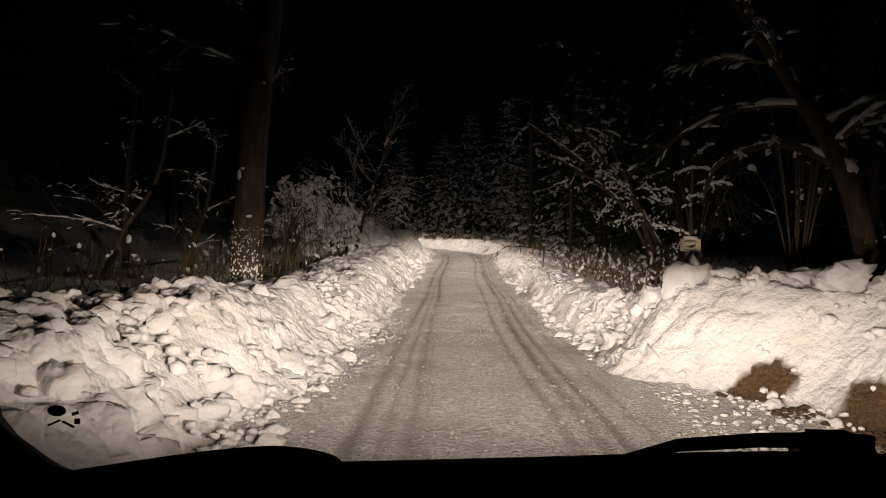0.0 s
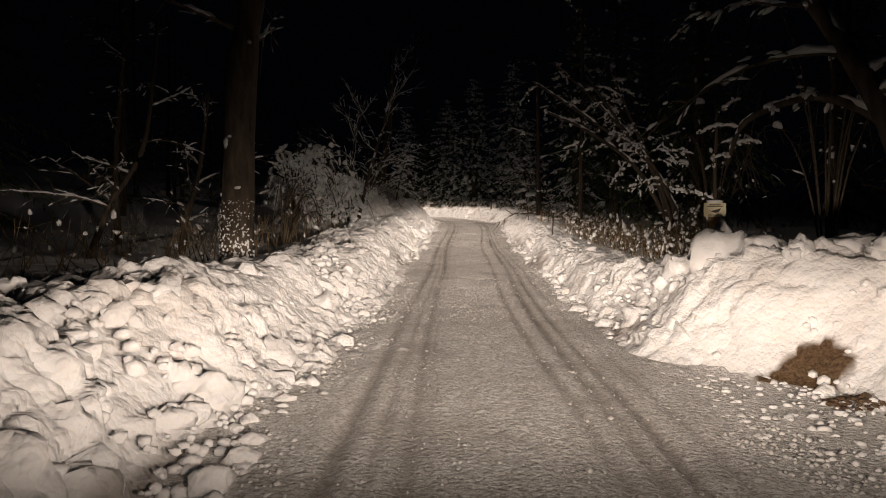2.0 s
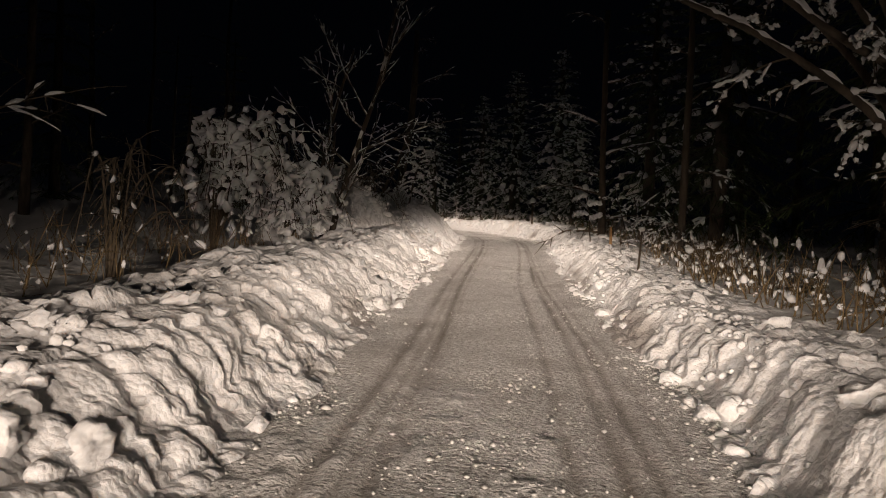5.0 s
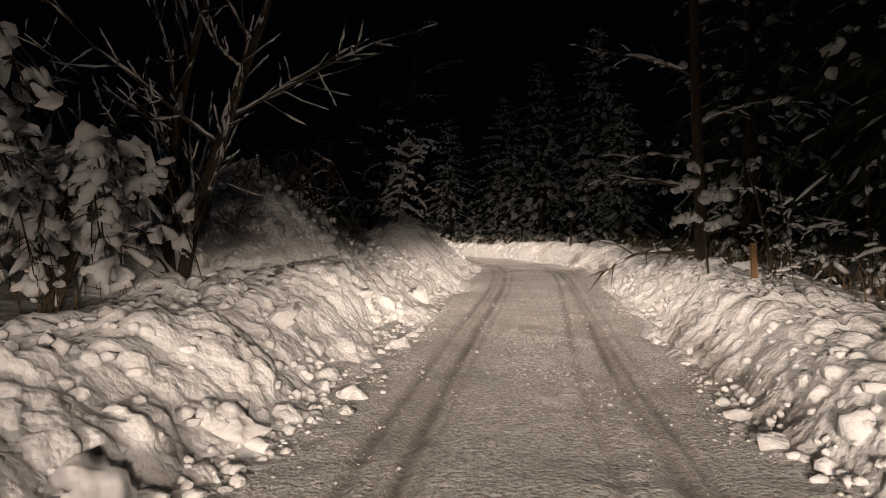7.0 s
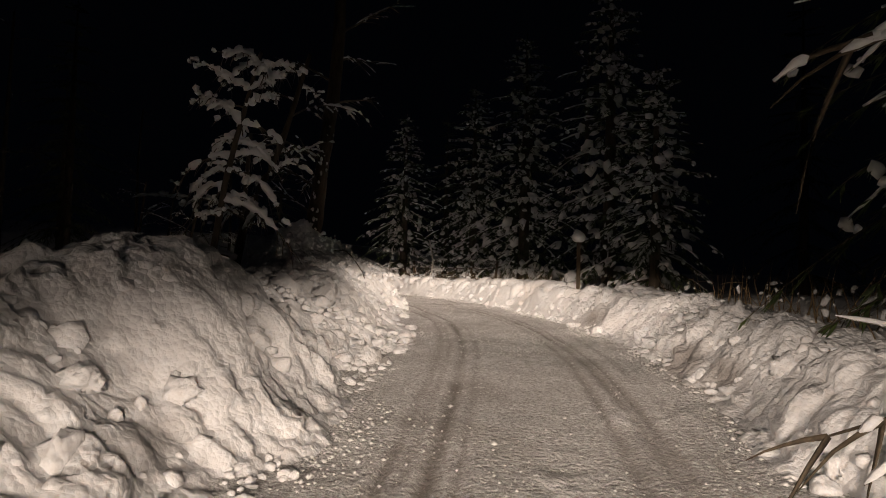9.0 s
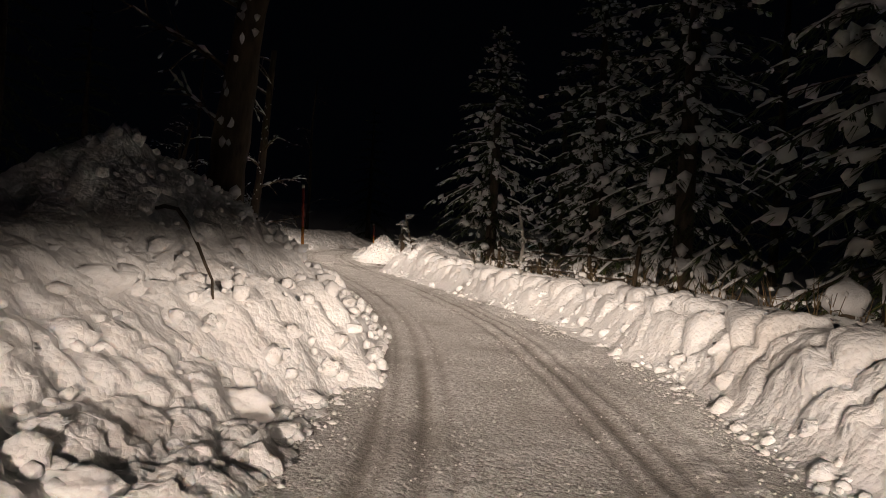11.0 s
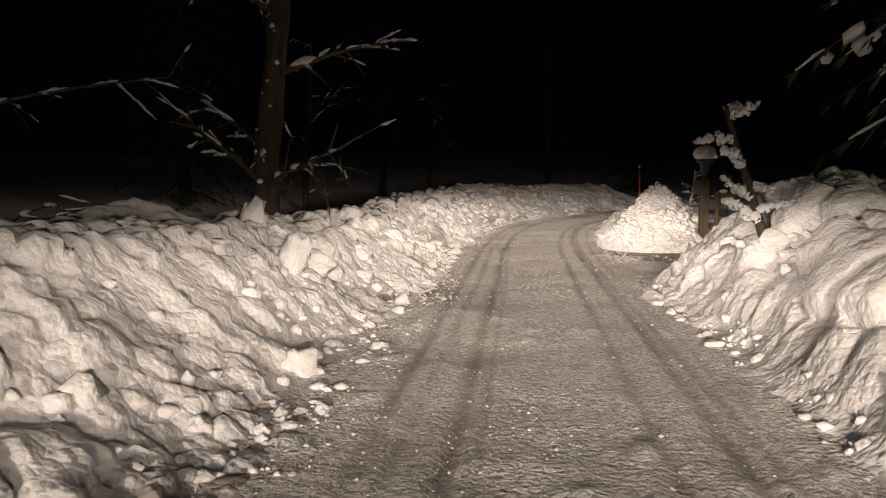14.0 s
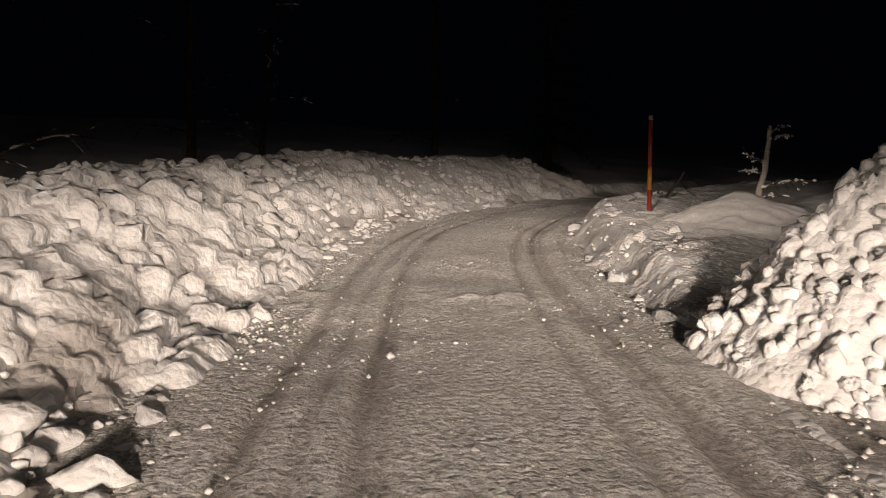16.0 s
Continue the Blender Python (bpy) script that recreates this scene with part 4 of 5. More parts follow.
# ---------------------------------------------------------------- snow piles and mounds
def mound(name, label, at, radius, height, seed, steep=1.0, rough=0.12, squash=1.0, pieces=0, mat=None):
    n = 90
    xs = np.linspace(-1.25, 1.25, n) * radius
    x, y = np.meshgrid(xs, xs)
    d = np.hypot(x, y * squash) / radius * (1 + 0.35 * (fbm(x * 1.1 + seed, y * 1.1, seed, 3) - 0.5))
    z = height * np.clip(1 - d, 0, 1) ** steep
    on = step(0.0, 0.25, 1 - d)
    z = z + on * (rough * (chunks(x, y, 0.36, seed) - 0.4) + 0.6 * rough * (chunks(x, y, 0.18, seed + 1) - 0.4) + 0.25 * rough * (chunks(x, y, 0.09, seed + 2) - 0.4)) - 0.25 * step(0.85, 1.15, d)
    ob = mesh_object(name, np.stack([x, y, z], -1).reshape(-1, 3), grid_faces(n, n), mat or SNOW)
    ob.location = at
    tagged(ob, label, "snow pile")
    rng_ = np.random.default_rng(seed)
    for k in range(pieces):
        a, r = rng_.uniform(0, 6.28), radius * math.sqrt(rng_.uniform(0.02, 1.0))
        px, py = r * math.cos(a), r * math.sin(a) / squash
        i, j = int(np.clip((py / radius + 1.25) / 2.5 * (n - 1), 0, n - 1)), int(np.clip((px / radius + 1.25) / 2.5 * (n - 1), 0, n - 1))
        s = rng_.uniform(0.04, 0.11)
        place_block(ob, Vector((px, py, float(z[i, j]) + s * 0.2)), s, rng_, "snow_lump")
    m = 14 * pieces
    if m:
        a, r = rng_.uniform(0, 6.28, m), radius * np.sqrt(rng_.uniform(0.0, 1.15, m))
        px, py = r * np.cos(a), r * np.sin(a) / squash
        i = np.clip((py / radius + 1.25) / 2.5 * (n - 1), 0, n - 1).astype(int)
        j = np.clip((px / radius + 1.25) / 2.5 * (n - 1), 0, n - 1).astype(int)
        size = np.exp(rng_.normal(-3.0, 0.4, m)).clip(0.02, 0.10)
        shape = block_shapes(m, rng_, SMALL_V) * size[:, None, None] + np.stack([px, py, z[i, j] + size * 0.1], -1)[:, None, :]
        faces = (SMALL_F[None] + (np.arange(m) * len(SMALL_V))[:, None, None]).reshape(-1, 3)
        tagged(mesh_object("rubble", shape.reshape(-1, 3), faces, mat or SNOW, ob, False), kind="stuff")
    return ob


rng_blocks = np.random.default_rng(9)
BLOCK_MESHES = []
for k, shape in enumerate(block_shapes(14, rng_blocks, ROUND_V, 11)):
    dent = fbm(shape[:, 0] * 2.1 + shape[:, 2] * 1.3 + 9 * k, shape[:, 1] * 2.1 - shape[:, 2] * 1.7, 33 + k, 3) - 0.5
    shape = shape * (1 + 0.5 * dent[:, None])
    tmp = mesh_object("snow_block", shape, ROUND_F, BLOCK)
    BLOCK_MESHES.append(tmp.data)
    bpy.data.objects.remove(tmp)


def place_block(parent, at, size, r, name="snow_block"):
    ob = new(name, BLOCK_MESHES[int(r.integers(0, len(BLOCK_MESHES)))])
    ob.parent = parent
    ob.matrix_basis = Matrix.LocRotScale(at, Euler((r.uniform(-0.5, 0.5), r.uniform(-0.5, 0.5), r.uniform(0, 6.28))), (size * r.uniform(0.9, 1.4), size * r.uniform(0.8, 1.1), size * r.uniform(0.7, 1.0)))
    return ob


# large blocks set in the banks
for side, parent, count in ((-1, bank_l, 170), (1, bank_r, 100)):
    for _ in range(count):
        y = float(rng_blocks.uniform(1, 74))
        if side > 0 and (63.3 < y < 69.4 or rng_blocks.random() > float(broken(side, np.array([y]))[0]) + 0.1):
            continue
        top, foot, run = (float(v[0]) for v in bank_line(side, np.array([y])))
        v = float(rng_blocks.uniform(0.05, 1.0)) * (run + 0.6)
        s = min(0.21, float(np.exp(rng_blocks.normal(-1.95, 0.3)))) * min(1.0, top / 0.7)
        p = bank_place(side, np.array([y]), np.array([v]), -s * 0.12)[0]
        place_block(parent, Vector(p), s, rng_blocks)
for (x, y, z, s) in ((-2.42, 5.9, 0.56, 0.30), (-1.95, 7.4, 0.45, 0.23), (-1.45, 9.25, 0.28, 0.22), (2.9, 9.0, 0.62, 0.30), (3.0, 8.0, 0.92, 0.42), (2.6, 8.7, 0.78, 0.26), (3.8, 7.4, 1.0, 0.36)):
    ob = place_block(bank_l if x < 0 else bank_r, Vector((x, y, z)), s, rng_blocks)

# lumps thrown on top of the snow wall by the start
for k in range(26):
    y = 3.2 + 0.19 * k + float(rng_blocks.uniform(-0.1, 0.1))
    top, foot, run = (float(v[0]) for v in bank_line(1, np.array([y])))
    s = float(rng_blocks.uniform(0.09, 0.24))
    p = bank_place(1, np.array([y]), np.array([run + float(rng_blocks.uniform(-0.12, 0.35))]), s * 0.5)[0]
    place_block(bank_r, Vector(p), s, rng_blocks)

mound("snow_heap", "pointed pile of shovelled snow beside the gate post", (-9.55, 69.4, 2.22), 1.22, 1.32, 3, 1.1, 0.12, 1.0, 70)
mound("snow_mound", "snow-smothered slope rising behind the bank", (-4.20, 45.3, 1.50), 2.7, 2.1, 13, 1.0, 0.20, 0.75, 80)
mound("snow_mound", "snow-smothered bush like a heap behind the bank", (-3.75, 28.2, 0.95), 2.2, 2.15, 23, 0.8, 0.26, 0.9, 60)
mound("snow_mound", "high heap of old snow behind the bank", (-11.50, 59.5, 1.90), 2.0, 1.2, 17, 0.6, 0.10, 1.0, 0, FRESH)
for label, at, size in (("jagged lump of snow standing on the heap", (-10.60, 60.2, 2.78), (0.20, 0.19, 0.36)),
                        ("small jagged lump of snow beside the heap", (-9.65, 60.0, 2.55), (0.18, 0.16, 0.27))):
    lump = place_block(None, Vector(at), 0.3, rng_blocks, "snow_lump")
    lump.scale = size
    tagged(lump, label, "snow lump")
mound("snow_mound", "drift of snow on the verge", (-10.60, 73.8, 2.45), 1.9, 0.75, 19, 0.9, 0.05, 1.0, 0, FRESH)


# ---------------------------------------------------------------- sign by the first bank
def sign_post(at):
    ob = thing("sign_post", "yellow animal warning sign nailed to a timber post", "sign", at, turn=radians(-8))
    bm = bmesh.new()
    box(bm, 0, 0.03, 0.49, 0.14, 0.07, 1.78)
    bmesh.ops.bevel(bm, geom=bm.edges[:], offset=0.008, segments=1)
    part("post", bm, ORANGE, ob)
    bm = bmesh.new()
    box(bm, 0, -0.022, 1.35, 0.30, 0.018, 0.195)
    bmesh.ops.bevel(bm, geom=bm.edges[:], offset=0.006, segments=1)
    board = part("board", bm, simple("sign_board", (0.62, 0.55, 0.33), (0.74, 0.68, 0.46), 18.0, 0.5, 0.1), ob, "faded yellow board")
    ink = simple("sign_ink", (0.03, 0.025, 0.02), (0.07, 0.06, 0.045), 20.0, 0.6, 0.1)
    outline = [(-0.10, 0.005), (-0.05, -0.005), (0.0, 0.012), (0.055, 0.022), (0.085, 0.035), (0.08, 0.005), (0.05, -0.022), (0.01, -0.032), (-0.035, -0.025), (-0.065, -0.012)]
    bm = bmesh.new()
    lo = [bm.verts.new((0.9 * x, -0.0335, 1.338 + z)) for x, z in outline]
    bm.faces.new(lo)
    part("emblem", bm, ink, board, "dark animal shape")
    for w, z in ((0.16, 1.420), (0.21, 1.400), (0.18, 1.275)):
        bm = bmesh.new()
        box(bm, 0, -0.033, z, w, 0.004, 0.013)
        part("text_bar", bm, ink, board)
    s = Soup()
    r_ = np.random.default_rng(4)
    small_lump(s, (0, 0.01, 1.465), (0.13, 0.05, 0.035), r_)
    s.make("snow_cap", FRESH, ob)
    return ob


sign_post((3.83, 11.0, 0.15))


# ---------------------------------------------------------------- marker stakes and posts
def marker_pole(at, height, lean=(0.0, 0.0), thick=0.028):
    ob = thing("marker_pole", "tall red snow marker pole with a lighter orange band", "marker pole", at, "snow marker poles")
    top = np.array([lean[0], lean[1], height])
    for name, a, b, mat, k in (("lower_shaft", -0.4, 0.40, RED, 1.0), ("band", 0.40, 0.58, BAND_TONE, 1.08), ("upper_shaft", 0.58, 0.965, RED, 1.0), ("tip", 0.965, 1.0, BIRCH, 1.05)):
        s = Soup()
        s.tube([top * a, top * (a + b) / 2, top * b], [thick * k] * 3, 10)
        s.make(name, mat, ob)
    return ob


marker_pole((-4.14, 49.43, 2.02), 1.54, (-0.08, 0.0), 0.021)
marker_pole((-11.78, 74.5, 2.55), 1.65, (-0.03, 0.0), 0.028)


def stake(name, label, at, height, wide, mat, cap, lean=(0, 0), category="post"):
    ob = thing(name, label, category, at)
    bm = bmesh.new()
    vs = box(bm, 0, 0, height / 2 - 0.25, wide, wide * 0.8, height + 0.5)
    bmesh.ops.bevel(bm, geom=bm.edges[:], offset=wide * 0.12, segments=1)
    for v in bm.verts:
        v.co.x += lean[0] * v.co.z / height
        v.co.y += lean[1] * v.co.z / height
    part("shaft", bm, mat, ob)
    if cap:
        s = Soup()
        r_ = np.random.default_rng(int(abs(at[0]) * 100))
        s.lump((lean[0], lean[1], height + cap * 0.55), (cap, cap * 0.9, cap * 0.8), r_, 0.16)
        s.make("snow_cap", FRESH, ob)
    return ob


stake("wooden_stake", "bright orange-brown wooden stake behind the bank", (3.3, 25.85, 0.75), 0.98, 0.06, ORANGE, 0.0, (-0.03, 0))
stake("thin_stake", "thin dark stake with a snow cap", (3.05, 21.7, 0.6), 1.0, 0.035, BARK, 0.06, (0.05, 0))
stake("timber_post", "short brown timber post with a large snow cap", (2.52, 43.2, 1.50), 1.6, 0.08, TIMBER, 0.16)
stake("snowy_stump", "low stump capped with a cone of snow", (2.95, 48.0, 1.50), 0.75, 0.14, TIMBER, 0.26, category="stump")


# ---------------------------------------------------------------- leaning fence below the spruces
def fence(points, label):
    ob = thing("fence", label, "fence", points[0])
    base = np.array(points[0])
    for k, p in enumerate(points):
        q = np.array(p) - base
        s = Soup()
        s.tube([q + [0.0, 0, -0.3], q + [0.03, 0, 0.5], q + [0.10 if k == 0 else 0.03, 0, 1.15]], [0.05, 0.045, 0.04], 8)
        s.make("post", TIMBER, ob)
    for a, b in zip(points, points[1:]):
        a, b = np.array(a) - base, np.array(b) - base
        for hgt in (0.55, 0.92):
            s, w = Soup(), Soup()
            line = soft_line([a + [0, 0, hgt], (a + b) / 2 + [0, 0, hgt - 0.06], b + [0, 0, hgt]], 12)
            s.tube(line, [0.024] * 12, 6)
            rail = s.make("rail", TIMBER, ob)
            snow_along(w, line, (0.02, 0.02), np.random.default_rng(int(hgt * 100)), 0.8, 1.0)
            w.make("snow", FRESH, rail)
    return ob


fence([(0.80, 52.9, 1.85), (-0.10, 55.0, 1.90), (-1.40, 57.4, 1.98), (-2.80, 59.6, 2.05)], "rough pole fence half sunk in snow below the spruces")


# ---------------------------------------------------------------- gate by the driveway
def gate_post(at, turn):
    ob = thing("gate_post", "brown timber gate post with a lantern under a snow cap", "gate post", at, turn=turn)
    bm = bmesh.new()
    box(bm, 0, 0, 0.6, 0.15, 0.15, 1.6)
    bmesh.ops.bevel(bm, geom=bm.edges[:], offset=0.015, segments=2)
    part("post", bm, TIMBER, ob)
    bm = bmesh.new()
    box(bm, -0.13, -0.02, 1.22, 0.12, 0.12, 0.26)
    bmesh.ops.bevel(bm, geom=bm.edges[:], offset=0.012, segments=1)
    part("letter_box", bm, IRON, ob, "dark letter box")
    s = Soup()
    s.tube([(0, 0, 1.38), (0, 0, 1.45), (0, 0, 1.48), (0, 0, 1.66), (0, 0, 1.70), (0, 0, 1.74)], [0.04, 0.04, 0.07, 0.095, 0.165, 0.15], 8)
    s.make("lantern", IRON, ob, smooth=False, label="unlit dark lantern")
    s = Soup()
    r_ = np.random.default_rng(3)
    v = BALL_V * np.array([0.21, 0.21, 0.17])
    v[:, 2] = np.clip(v[:, 2], -0.11, 0.15)
    v = v * (1 + 0.05 * r_.normal(size=(len(v), 1)))
    s.add(v + [0, 0, 1.85], BALL_F)
    s.make("snow_cap", FRESH, ob, label="thick rounded cap of snow")
    return ob


def gate(at, turn, width=2.3):
    ob = thing("metal_gate", "wire mesh gate with a timber brace standing open", "gate", at, turn=turn)
    for x in (0.06, width):
        bm = bmesh.new()
        box(bm, x, 0, 0.5, 0.06, 0.05, 1.1)
        bmesh.ops.bevel(bm, geom=bm.edges[:], offset=0.008, segments=1)
        part("stile", bm, TIMBER, ob)
    for z in (0.08, 1.0):
        bm = bmesh.new()
        box(bm, width / 2, 0, z, width, 0.05, 0.07)
        bmesh.ops.bevel(bm, geom=bm.edges[:], offset=0.008, segments=1)
        rail = part("rail", bm, TIMBER, ob)
    s = Soup()
    r_ = np.random.default_rng(8)
    snow_along(s, np.linspace([0.1, 0, 1.04], [width * 0.75, 0, 1.04], 12), (0.03, 0.03), r_, 1.0, 1.0)
    s.make("snow", FRESH, rail)
    s = Soup()
    s.tube([(0.1, -0.03, 0.1), (0.75, -0.03, 0.52), (1.4, -0.03, 0.95)], [0.035] * 3, 8)
    brace = s.make("brace", TIMBER, ob)
    s = Soup()
    snow_along(s, np.linspace([0.5, -0.03, 0.38], [1.4, -0.03, 0.97], 7), (0.02, 0.02), r_, 0.6, 0.9)
    s.make("snow", FRESH, brace)
    s = Soup()
    for x in np.arange(0.12, width, 0.055):
        s.tube([(x, 0, 0.08), (x, 0, 0.55), (x, 0, 1.0)], [0.0035] * 3, 4)
    for z in np.arange(0.18, 1.0, 0.14):
        s.tube([(0.06, 0, z), (width / 2, 0, z), (width, 0, z)], [0.0035] * 3, 4)
    s.make("wire_mesh", IRON, ob)
    return ob


gate_post((-8.60, 69.25, 2.20), radians(27))
gate((-8.45, 69.35, 2.28), radians(20))
laden_bush("bush under snow behind the gate", (-6.60, 71.8, 2.40), 1.0, 0.9, 151, 18, 1.4, 1.0)


# ---------------------------------------------------------------- bare soil and sticks
def clods(name, label, at, spread, n, seed, mat, size=0.05, category="soil"):
    r_ = np.random.default_rng(seed)
    s = Soup()
    for _ in range(n):
        a, r = r_.uniform(0, 6.28), math.sqrt(r_.random())
        k = size * r_.uniform(0.4, 1.5) * (1.2 - 0.6 * r)
        small_lump(s, (spread[0] * r * math.cos(a), spread[1] * r * math.sin(a), spread[2] * (1 - r) + k * 0.3), (k * 1.3, k, k * 0.7), r_, None, 0.45)
    ob = s.make(name, mat)
    ob.location = at
    return tagged(ob, label, category, kind="stuff")


clods("bare_soil", "scraped brown soil at the foot of the snow wall", (2.95, 5.75, 0.03), (0.28, 0.16, 0.05), 110, 5, DIRT, 0.022)
clods("bare_soil", "dark soil laid bare below the snow wall", (3.15, 4.75, 0.04), (0.40, 0.45, 0.07), 220, 6, DIRT, 0.024)
clods("bare_soil", "muddy soil churned up at the driveway", (-7.40, 65.2, 2.10), (0.6, 0.45, 0.02), 120, 7, DIRT, 0.035)

clods("loose_snow", "loose lumps of snow scattered below the snow wall", (2.45, 5.6, 0.015), (0.6, 1.5, 0.02), 210, 9, BLOCK, 0.022, "snow")


def fallen_stick(label, pts, r, seed):
    ob = thing("fallen_stick", label, "stick", pts[0])
    p = np.array(pts) - np.array(pts[0])
    r_ = np.random.default_rng(seed)
    s, w = Soup(), Soup()
    line = soft_line(p, 10, r_, 0.01)
    s.tube(line, np.linspace(r, r * 0.4, 10), 6)
    s.make("branch", BARK, ob)
    snow_along(w, line, (r, r * 0.5), r_, 0.7, 1.0)
    w.make("snow", FRESH, ob)
    return ob


fallen_stick("broken branch sticking out of the bank", [(-3.40, 44.6, 2.80), (-2.80, 44.2, 2.80), (-2.40, 44.0, 2.40), (-2.20, 43.9, 2.10)], 0.02, 1)
fallen_stick("snowy branch leaning over the road edge", [(-12.10, 77.2, 2.80), (-11.95, 77.3, 3.10), (-11.65, 77.4, 3.50)], 0.035, 2)
fallen_stick("bare branch poking out of the snow by the shrub", [(-6.50, 63.6, 2.90), (-5.80, 63.2, 2.50), (-5.10, 62.9, 2.60), (-4.40, 62.8, 3.00)], 0.03, 3)


# ---------------------------------------------------------------- the car, standing where the drive begins
PAINT = simple("dark_car_paint", (0.012, 0.012, 0.014), (0.025, 0.025, 0.028), 5.0, 0.25, 0.02)
PLASTIC = simple("black_trim_plastic", (0.010, 0.010, 0.010), (0.020, 0.019, 0.018), 60.0, 0.75, 0.25, 0.002)
RUBBER = simple("tyre_rubber", (0.012, 0.012, 0.012), (0.03, 0.03, 0.03), 30.0, 0.9, 0.4, 0.004)
METAL = simple("wheel_metal", (0.30, 0.30, 0.31), (0.42, 0.42, 0.43), 20.0, 0.4, 0.1)
LENS = simple("clear_lens", (0.55, 0.55, 0.55), (0.7, 0.7, 0.7), 20.0, 0.1, 0.05)


def bevelled(cx, cy, cz, sx, sy, sz, offset, segments=2, turn=None):
    bm = bmesh.new()
    box(bm, cx, cy, cz, sx, sy, sz, turn)
    bmesh.ops.bevel(bm, geom=bm.edges[:], offset=offset, segments=segments)
    return bm


def sheet(us, vs, place):
    """A solid-looking curved panel from a grid of places."""
    u, v = np.meshgrid(us, vs)
    p = np.stack(place(u, v), -1).reshape(-1, 3)
    return p, grid_faces(*u.shape)


def car(at):
    ob = thing("car", "dark car standing with its headlights on", "car", at)
    # bonnet, cowl and front
    p, f = sheet(np.linspace(-0.86, 0.86, 29), np.linspace(0.86, 1.74, 17),
                 lambda u, v: (u, v, 0.965 - 0.27 * (v - 0.86) - 0.10 * np.clip(v - 1.45, 0, 1) ** 1.2 - 0.10 * np.abs(u / 0.86) ** 3.2
                               + 0.018 * np.exp(-((np.abs(u) - 0.45) / 0.10) ** 2)))
    hood = mesh_object("bonnet", p, f, PAINT, ob)
    hood.modifiers.new("thickness", "SOLIDIFY").thickness = 0.02
    p, f = sheet(np.linspace(-0.86, 0.86, 41), np.linspace(0.74, 0.89, 7),
                 lambda u, v: (u, v, 1.012 - 0.032 * (u / 0.86) ** 2 + 0.018 * np.exp(-((u - 0.1) / 0.35) ** 2) - 1.6 * np.clip(v - 0.84, 0, 1) ** 1.5))
    cowl = mesh_object("cowl", p, f, PLASTIC, ob)
    cowl.modifiers.new("thickness", "SOLIDIFY").thickness = 0.05
    part("bumper", bevelled(0, 1.70, 0.40, 1.74, 0.22, 0.34, 0.06, 3), PAINT, ob)
    part("grille", bevelled(0, 1.77, 0.58, 0.78, 0.05, 0.12, 0.015), PLASTIC, ob)
    for sx in (-1, 1):
        part("fender", bevelled(sx * 0.85, 1.28, 0.56, 0.08, 0.86, 0.36, 0.04, 3), PAINT, ob)
        lamp = part("headlight", bevelled(sx * 0.60, 1.72, 0.57, 0.30, 0.10, 0.14, 0.03, 3), PAINT, ob)
        part("lens", bevelled(sx * 0.60, 1.775, 0.57, 0.25, 0.02, 0.11, 0.008), LENS, lamp)
        s = Soup()
        s.tube([(sx * 0.905, 0.80, 0.95), (sx * 0.885, 0.50, 1.22), (sx * 0.80, 0.10, 1.55), (sx * 0.77, -0.05, 1.64)], [0.055, 0.05, 0.045, 0.045], 10)
        s.make("windscreen_pillar", PLASTIC, ob)
        s = Soup()
        s.tube(soft_line([(sx * 0.91, 0.72, 1.115), (sx * 0.885, 0.70, 1.055), (sx * 0.84, 0.70, 1.015), (sx * 0.79, 0.70, 0.990), (sx * 0.70, 0.71, 0.972)], 16), [0.035] * 16, 12)
        s.make("corner_trim", PLASTIC, ob)
        door = part("door", bevelled(sx * 0.88, -0.10, 0.64, 0.07, 1.20, 0.66, 0.03, 2), PAINT, ob)
        part("door_handle", bevelled(sx * 0.925, -0.50, 0.84, 0.03, 0.18, 0.035, 0.01), PLASTIC, door)
        part("side_panel", bevelled(sx * 0.87, -1.45, 0.88, 0.08, 1.45, 1.20, 0.04, 2), PAINT, ob)
        mirror = part("mirror", bevelled(sx * 1.05, 0.42, 1.04, 0.20, 0.09, 0.14, 0.03, 3), PLASTIC, ob)
    part("roof", bevelled(0, -1.10, 1.68, 1.62, 2.15, 0.06, 0.025, 2), PAINT, ob)
    part("tailgate", bevelled(0, -2.18, 1.0, 1.66, 0.08, 1.35, 0.04, 2), PAINT, ob)
    part("floor_pan", bevelled(0, -0.40, 0.30, 1.50, 3.60, 0.08, 0.02), PLASTIC, ob)
    # dashboard: rolled top that falls away to the windscreen
    p, f = sheet(np.linspace(-0.84, 0.84, 33), np.linspace(0.14, 0.84, 15),
                 lambda u, v: (u, v, 0.975 + 0.020 * np.sin((v - 0.14) / 0.7 * math.pi) - 0.10 * np.clip(0.24 - v, 0, 1) - 0.06 * np.abs(u / 0.84) ** 4
                               + 0.020 * np.exp(-((u + 0.42) / 0.20) ** 2) * np.exp(-((v - 0.35) / 0.14) ** 2)))
    dash = mesh_object("dashboard", p, f, PLASTIC, ob)
    dash.modifiers.new("thickness", "SOLIDIFY").thickness = 0.05
    part("dash_front", bevelled(0, 0.17, 0.72, 1.40, 0.10, 0.40, 0.03), PLASTIC, dash)
    # orange radio display in the middle of the dash
    unit = part("display", bevelled(0.10, 0.105, 0.84, 0.20, 0.03, 0.09, 0.008), PLASTIC, ob, "orange radio display")
    glow, nt, bs = material("orange_display", 0.4)
    bs.inputs["Base Color"].default_value = (0.25, 0.02, 0.005, 1)
    bs.inputs["Emission Color"].default_value = (1.0, 0.07, 0.01, 1)
    bs.inputs["Emission Strength"].default_value = 0.8
    part("screen", bevelled(0.10, 0.086, 0.84, 0.18, 0.006, 0.075, 0.001, 1), glow, unit)
    ink, nt, bs = material("display_digits", 0.4)
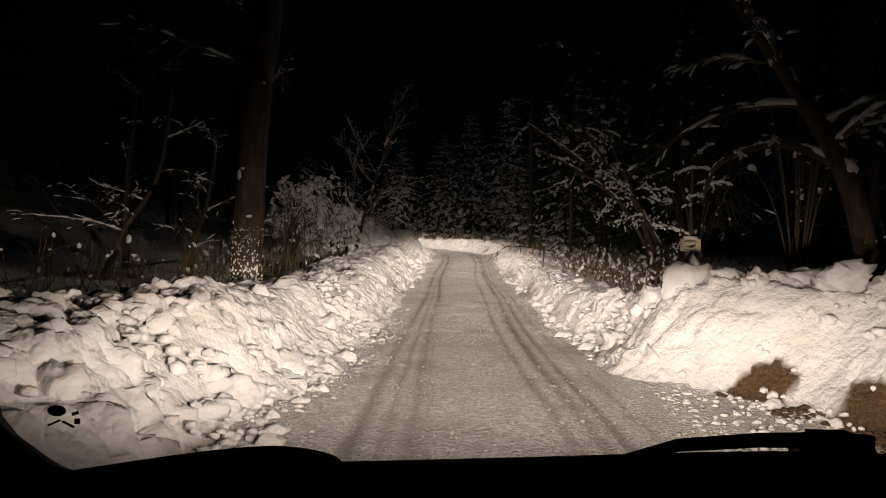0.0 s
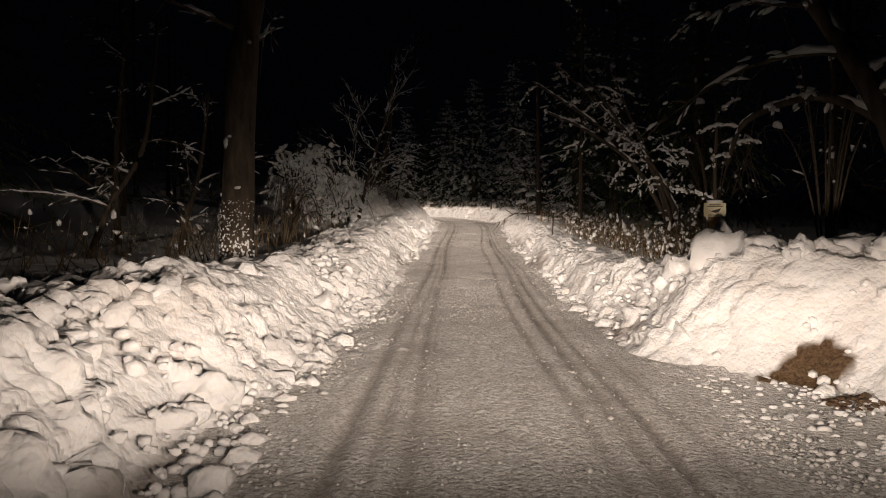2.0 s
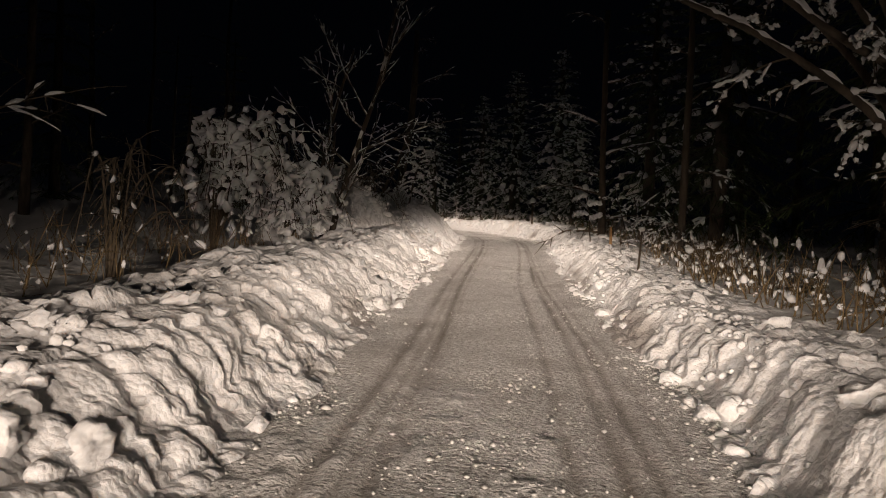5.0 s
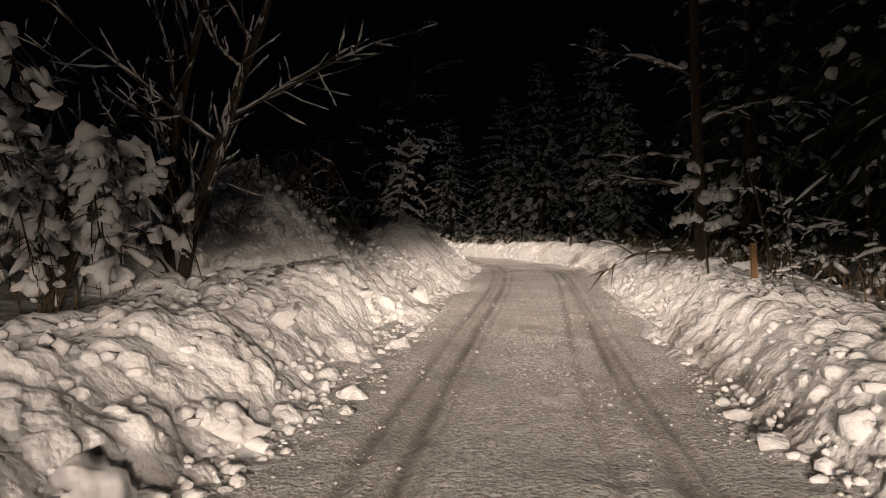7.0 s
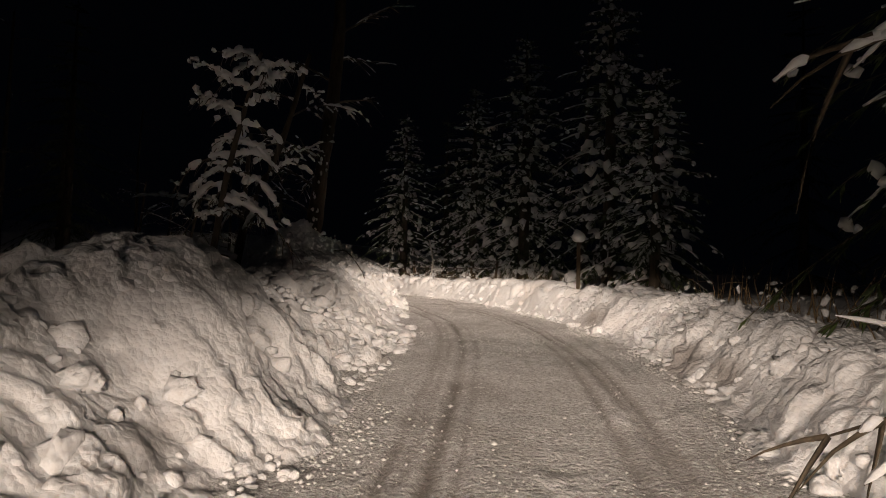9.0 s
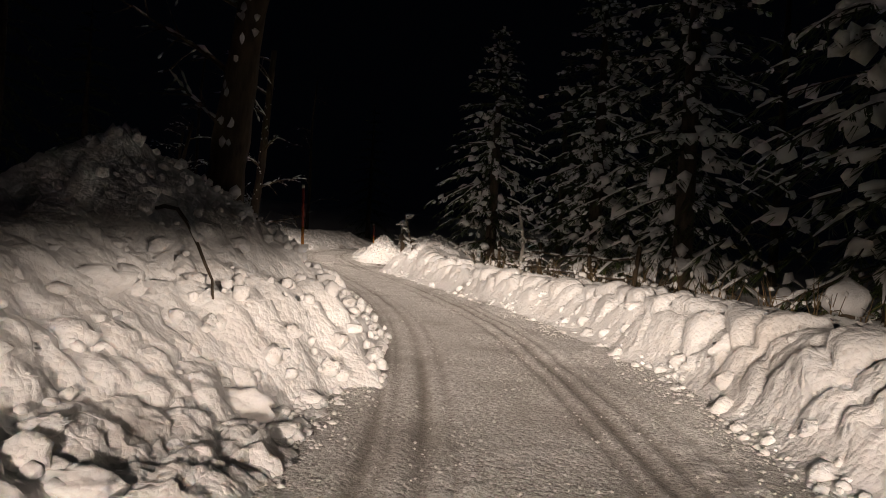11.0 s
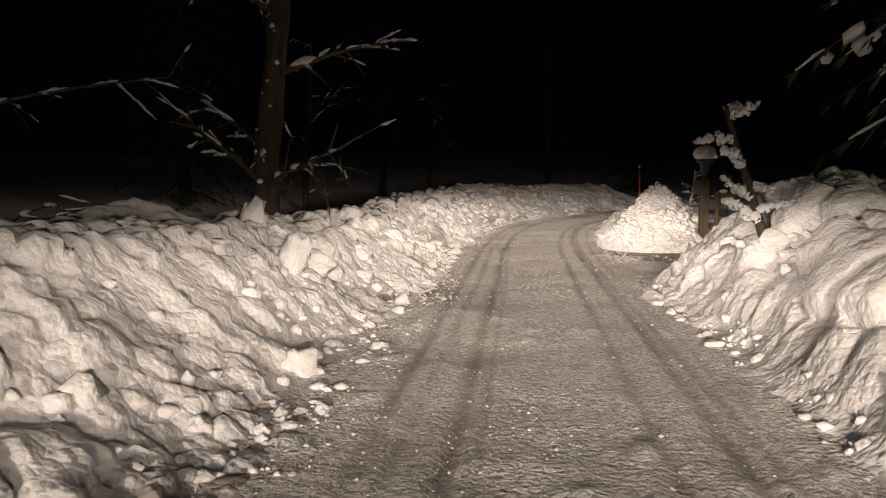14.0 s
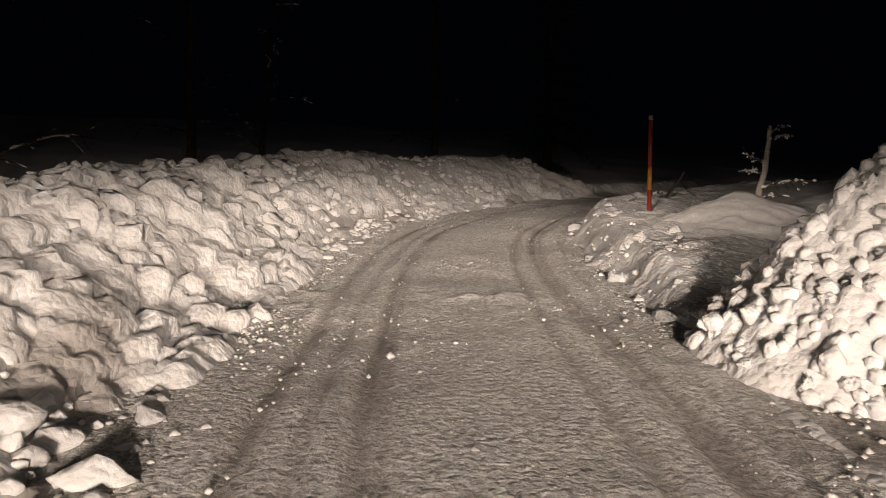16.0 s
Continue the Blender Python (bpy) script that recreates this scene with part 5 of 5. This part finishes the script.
    bs.inputs["Emission Color"].default_value = (1.0, 0.45, 0.12, 1)
    bs.inputs["Emission Strength"].default_value = 2.0
    for text, x, z, size in (("18 40", 0.025, 0.857, 0.018), ("90.20", 0.085, 0.832, 0.022)):
        c = bpy.data.curves.new("digits", "FONT")
        c.body, c.size, c.extrude = text, size, 0.0006
        c.materials.append(ink)
        digits = new("digits", c)
        digits.parent = unit
        digits.matrix_basis = pose(x, 0.081, z, 90, 0, 0)
    # wiper lying at the foot of the windscreen, snow along the cowl
    s = Soup()
    s.tube([(-0.30, 0.86, 0.985), (-0.203, 0.86, 1.004), (-0.129, 0.86, 1.027), (-0.03, 0.86, 1.036), (0.04, 0.86, 1.038)], [0.006, 0.007, 0.008, 0.009, 0.010], 8)
    arm = s.make("wiper_arm", PLASTIC, ob)
    part("wiper_pivot", bevelled(0.062, 0.86, 1.018, 0.09, 0.05, 0.055, 0.02, 3), PLASTIC, arm)
    s = Soup()
    s.tube([(0.58, 0.90, 0.985), (0.2, 0.905, 0.985), (-0.12, 0.905, 0.978)], [0.008, 0.009, 0.007], 6)
    s.make("wiper_blade", RUBBER, arm)
    s = Soup()
    ring = soft_line([(-0.79, 0.70, 1.018), (-0.667, 0.70, 1.040), (-0.584, 0.70, 1.050), (-0.535, 0.70, 1.046), (-0.519, 0.70, 1.036), (-0.56, 0.70, 1.018)], 24)
    s.tube(ring, [0.006] * 24, 8)
    s.make("instrument_hood", PLASTIC, dash)
    bm = bmesh.new()
    rim = [bm.verts.new(p) for p in ring]
    foot_ = [bm.verts.new((p[0], 0.70, 0.99)) for p in ring]
    for k in range(len(ring) - 1):
        bm.faces.new((rim[k], rim[k + 1], foot_[k + 1], foot_[k]))
    panel = part("hood_front", bm, PLASTIC, dash)
    panel.modifiers.new("thickness", "SOLIDIFY").thickness = 0.006
    # black warning sticker in the corner of the windscreen, on a clear film that starts at the trim
    film, nt, bs = material("clear_film", 0.1)
    bs.inputs["Alpha"].default_value = 0.02
    bm = bmesh.new()
    box(bm, -0.765, 0.645, 1.085, 0.13, 0.0008, 0.07)
    sticker = part("windscreen_sticker", bm, film, ob, "clear film with a black warning mark")
    bm = bmesh.new()
    bmesh.ops.create_circle(bm, cap_ends=True, segments=24, radius=0.0085, matrix=Matrix.Translation((-0.765, 0.642, 1.098)) @ Matrix.Rotation(radians(90), 4, "X") @ Matrix.Diagonal((1.0, 0.6, 1.0, 1.0)))
    part("mark", bm, PLASTIC, sticker)
    for x, z, w, h, lean in ((-0.748, 1.096, 0.006, 0.003, 20), (-0.746, 1.089, 0.005, 0.005, 0), (-0.767, 1.087, 0.012, 0.002, 25), (-0.754, 1.086, 0.012, 0.002, -25)):
        bm = bmesh.new()
        box(bm, x, 0.642, z, w, 0.001, h, Matrix.Rotation(radians(-lean), 4, "Y"))
        part("mark", bm, PLASTIC, sticker)
    for sx in (-1, 1):
        for y in (1.22, -1.42):
            s = Soup()
            s.tube([(sx * 0.70, y, 0.31), (sx * 0.72, y, 0.31), (sx * 0.87, y, 0.31), (sx * 0.89, y, 0.31)], [0.26, 0.31, 0.31, 0.27], 28)
            tyre = s.make("tyre", RUBBER, ob)
            s = Soup()
            s.tube([(sx * 0.85, y, 0.31), (sx * 0.895, y, 0.31), (sx * 0.90, y, 0.31)], [0.20, 0.20, 0.12], 20)
            s.make("rim", METAL, tyre)
    return ob


car((0.42, 0.0, 0.0))
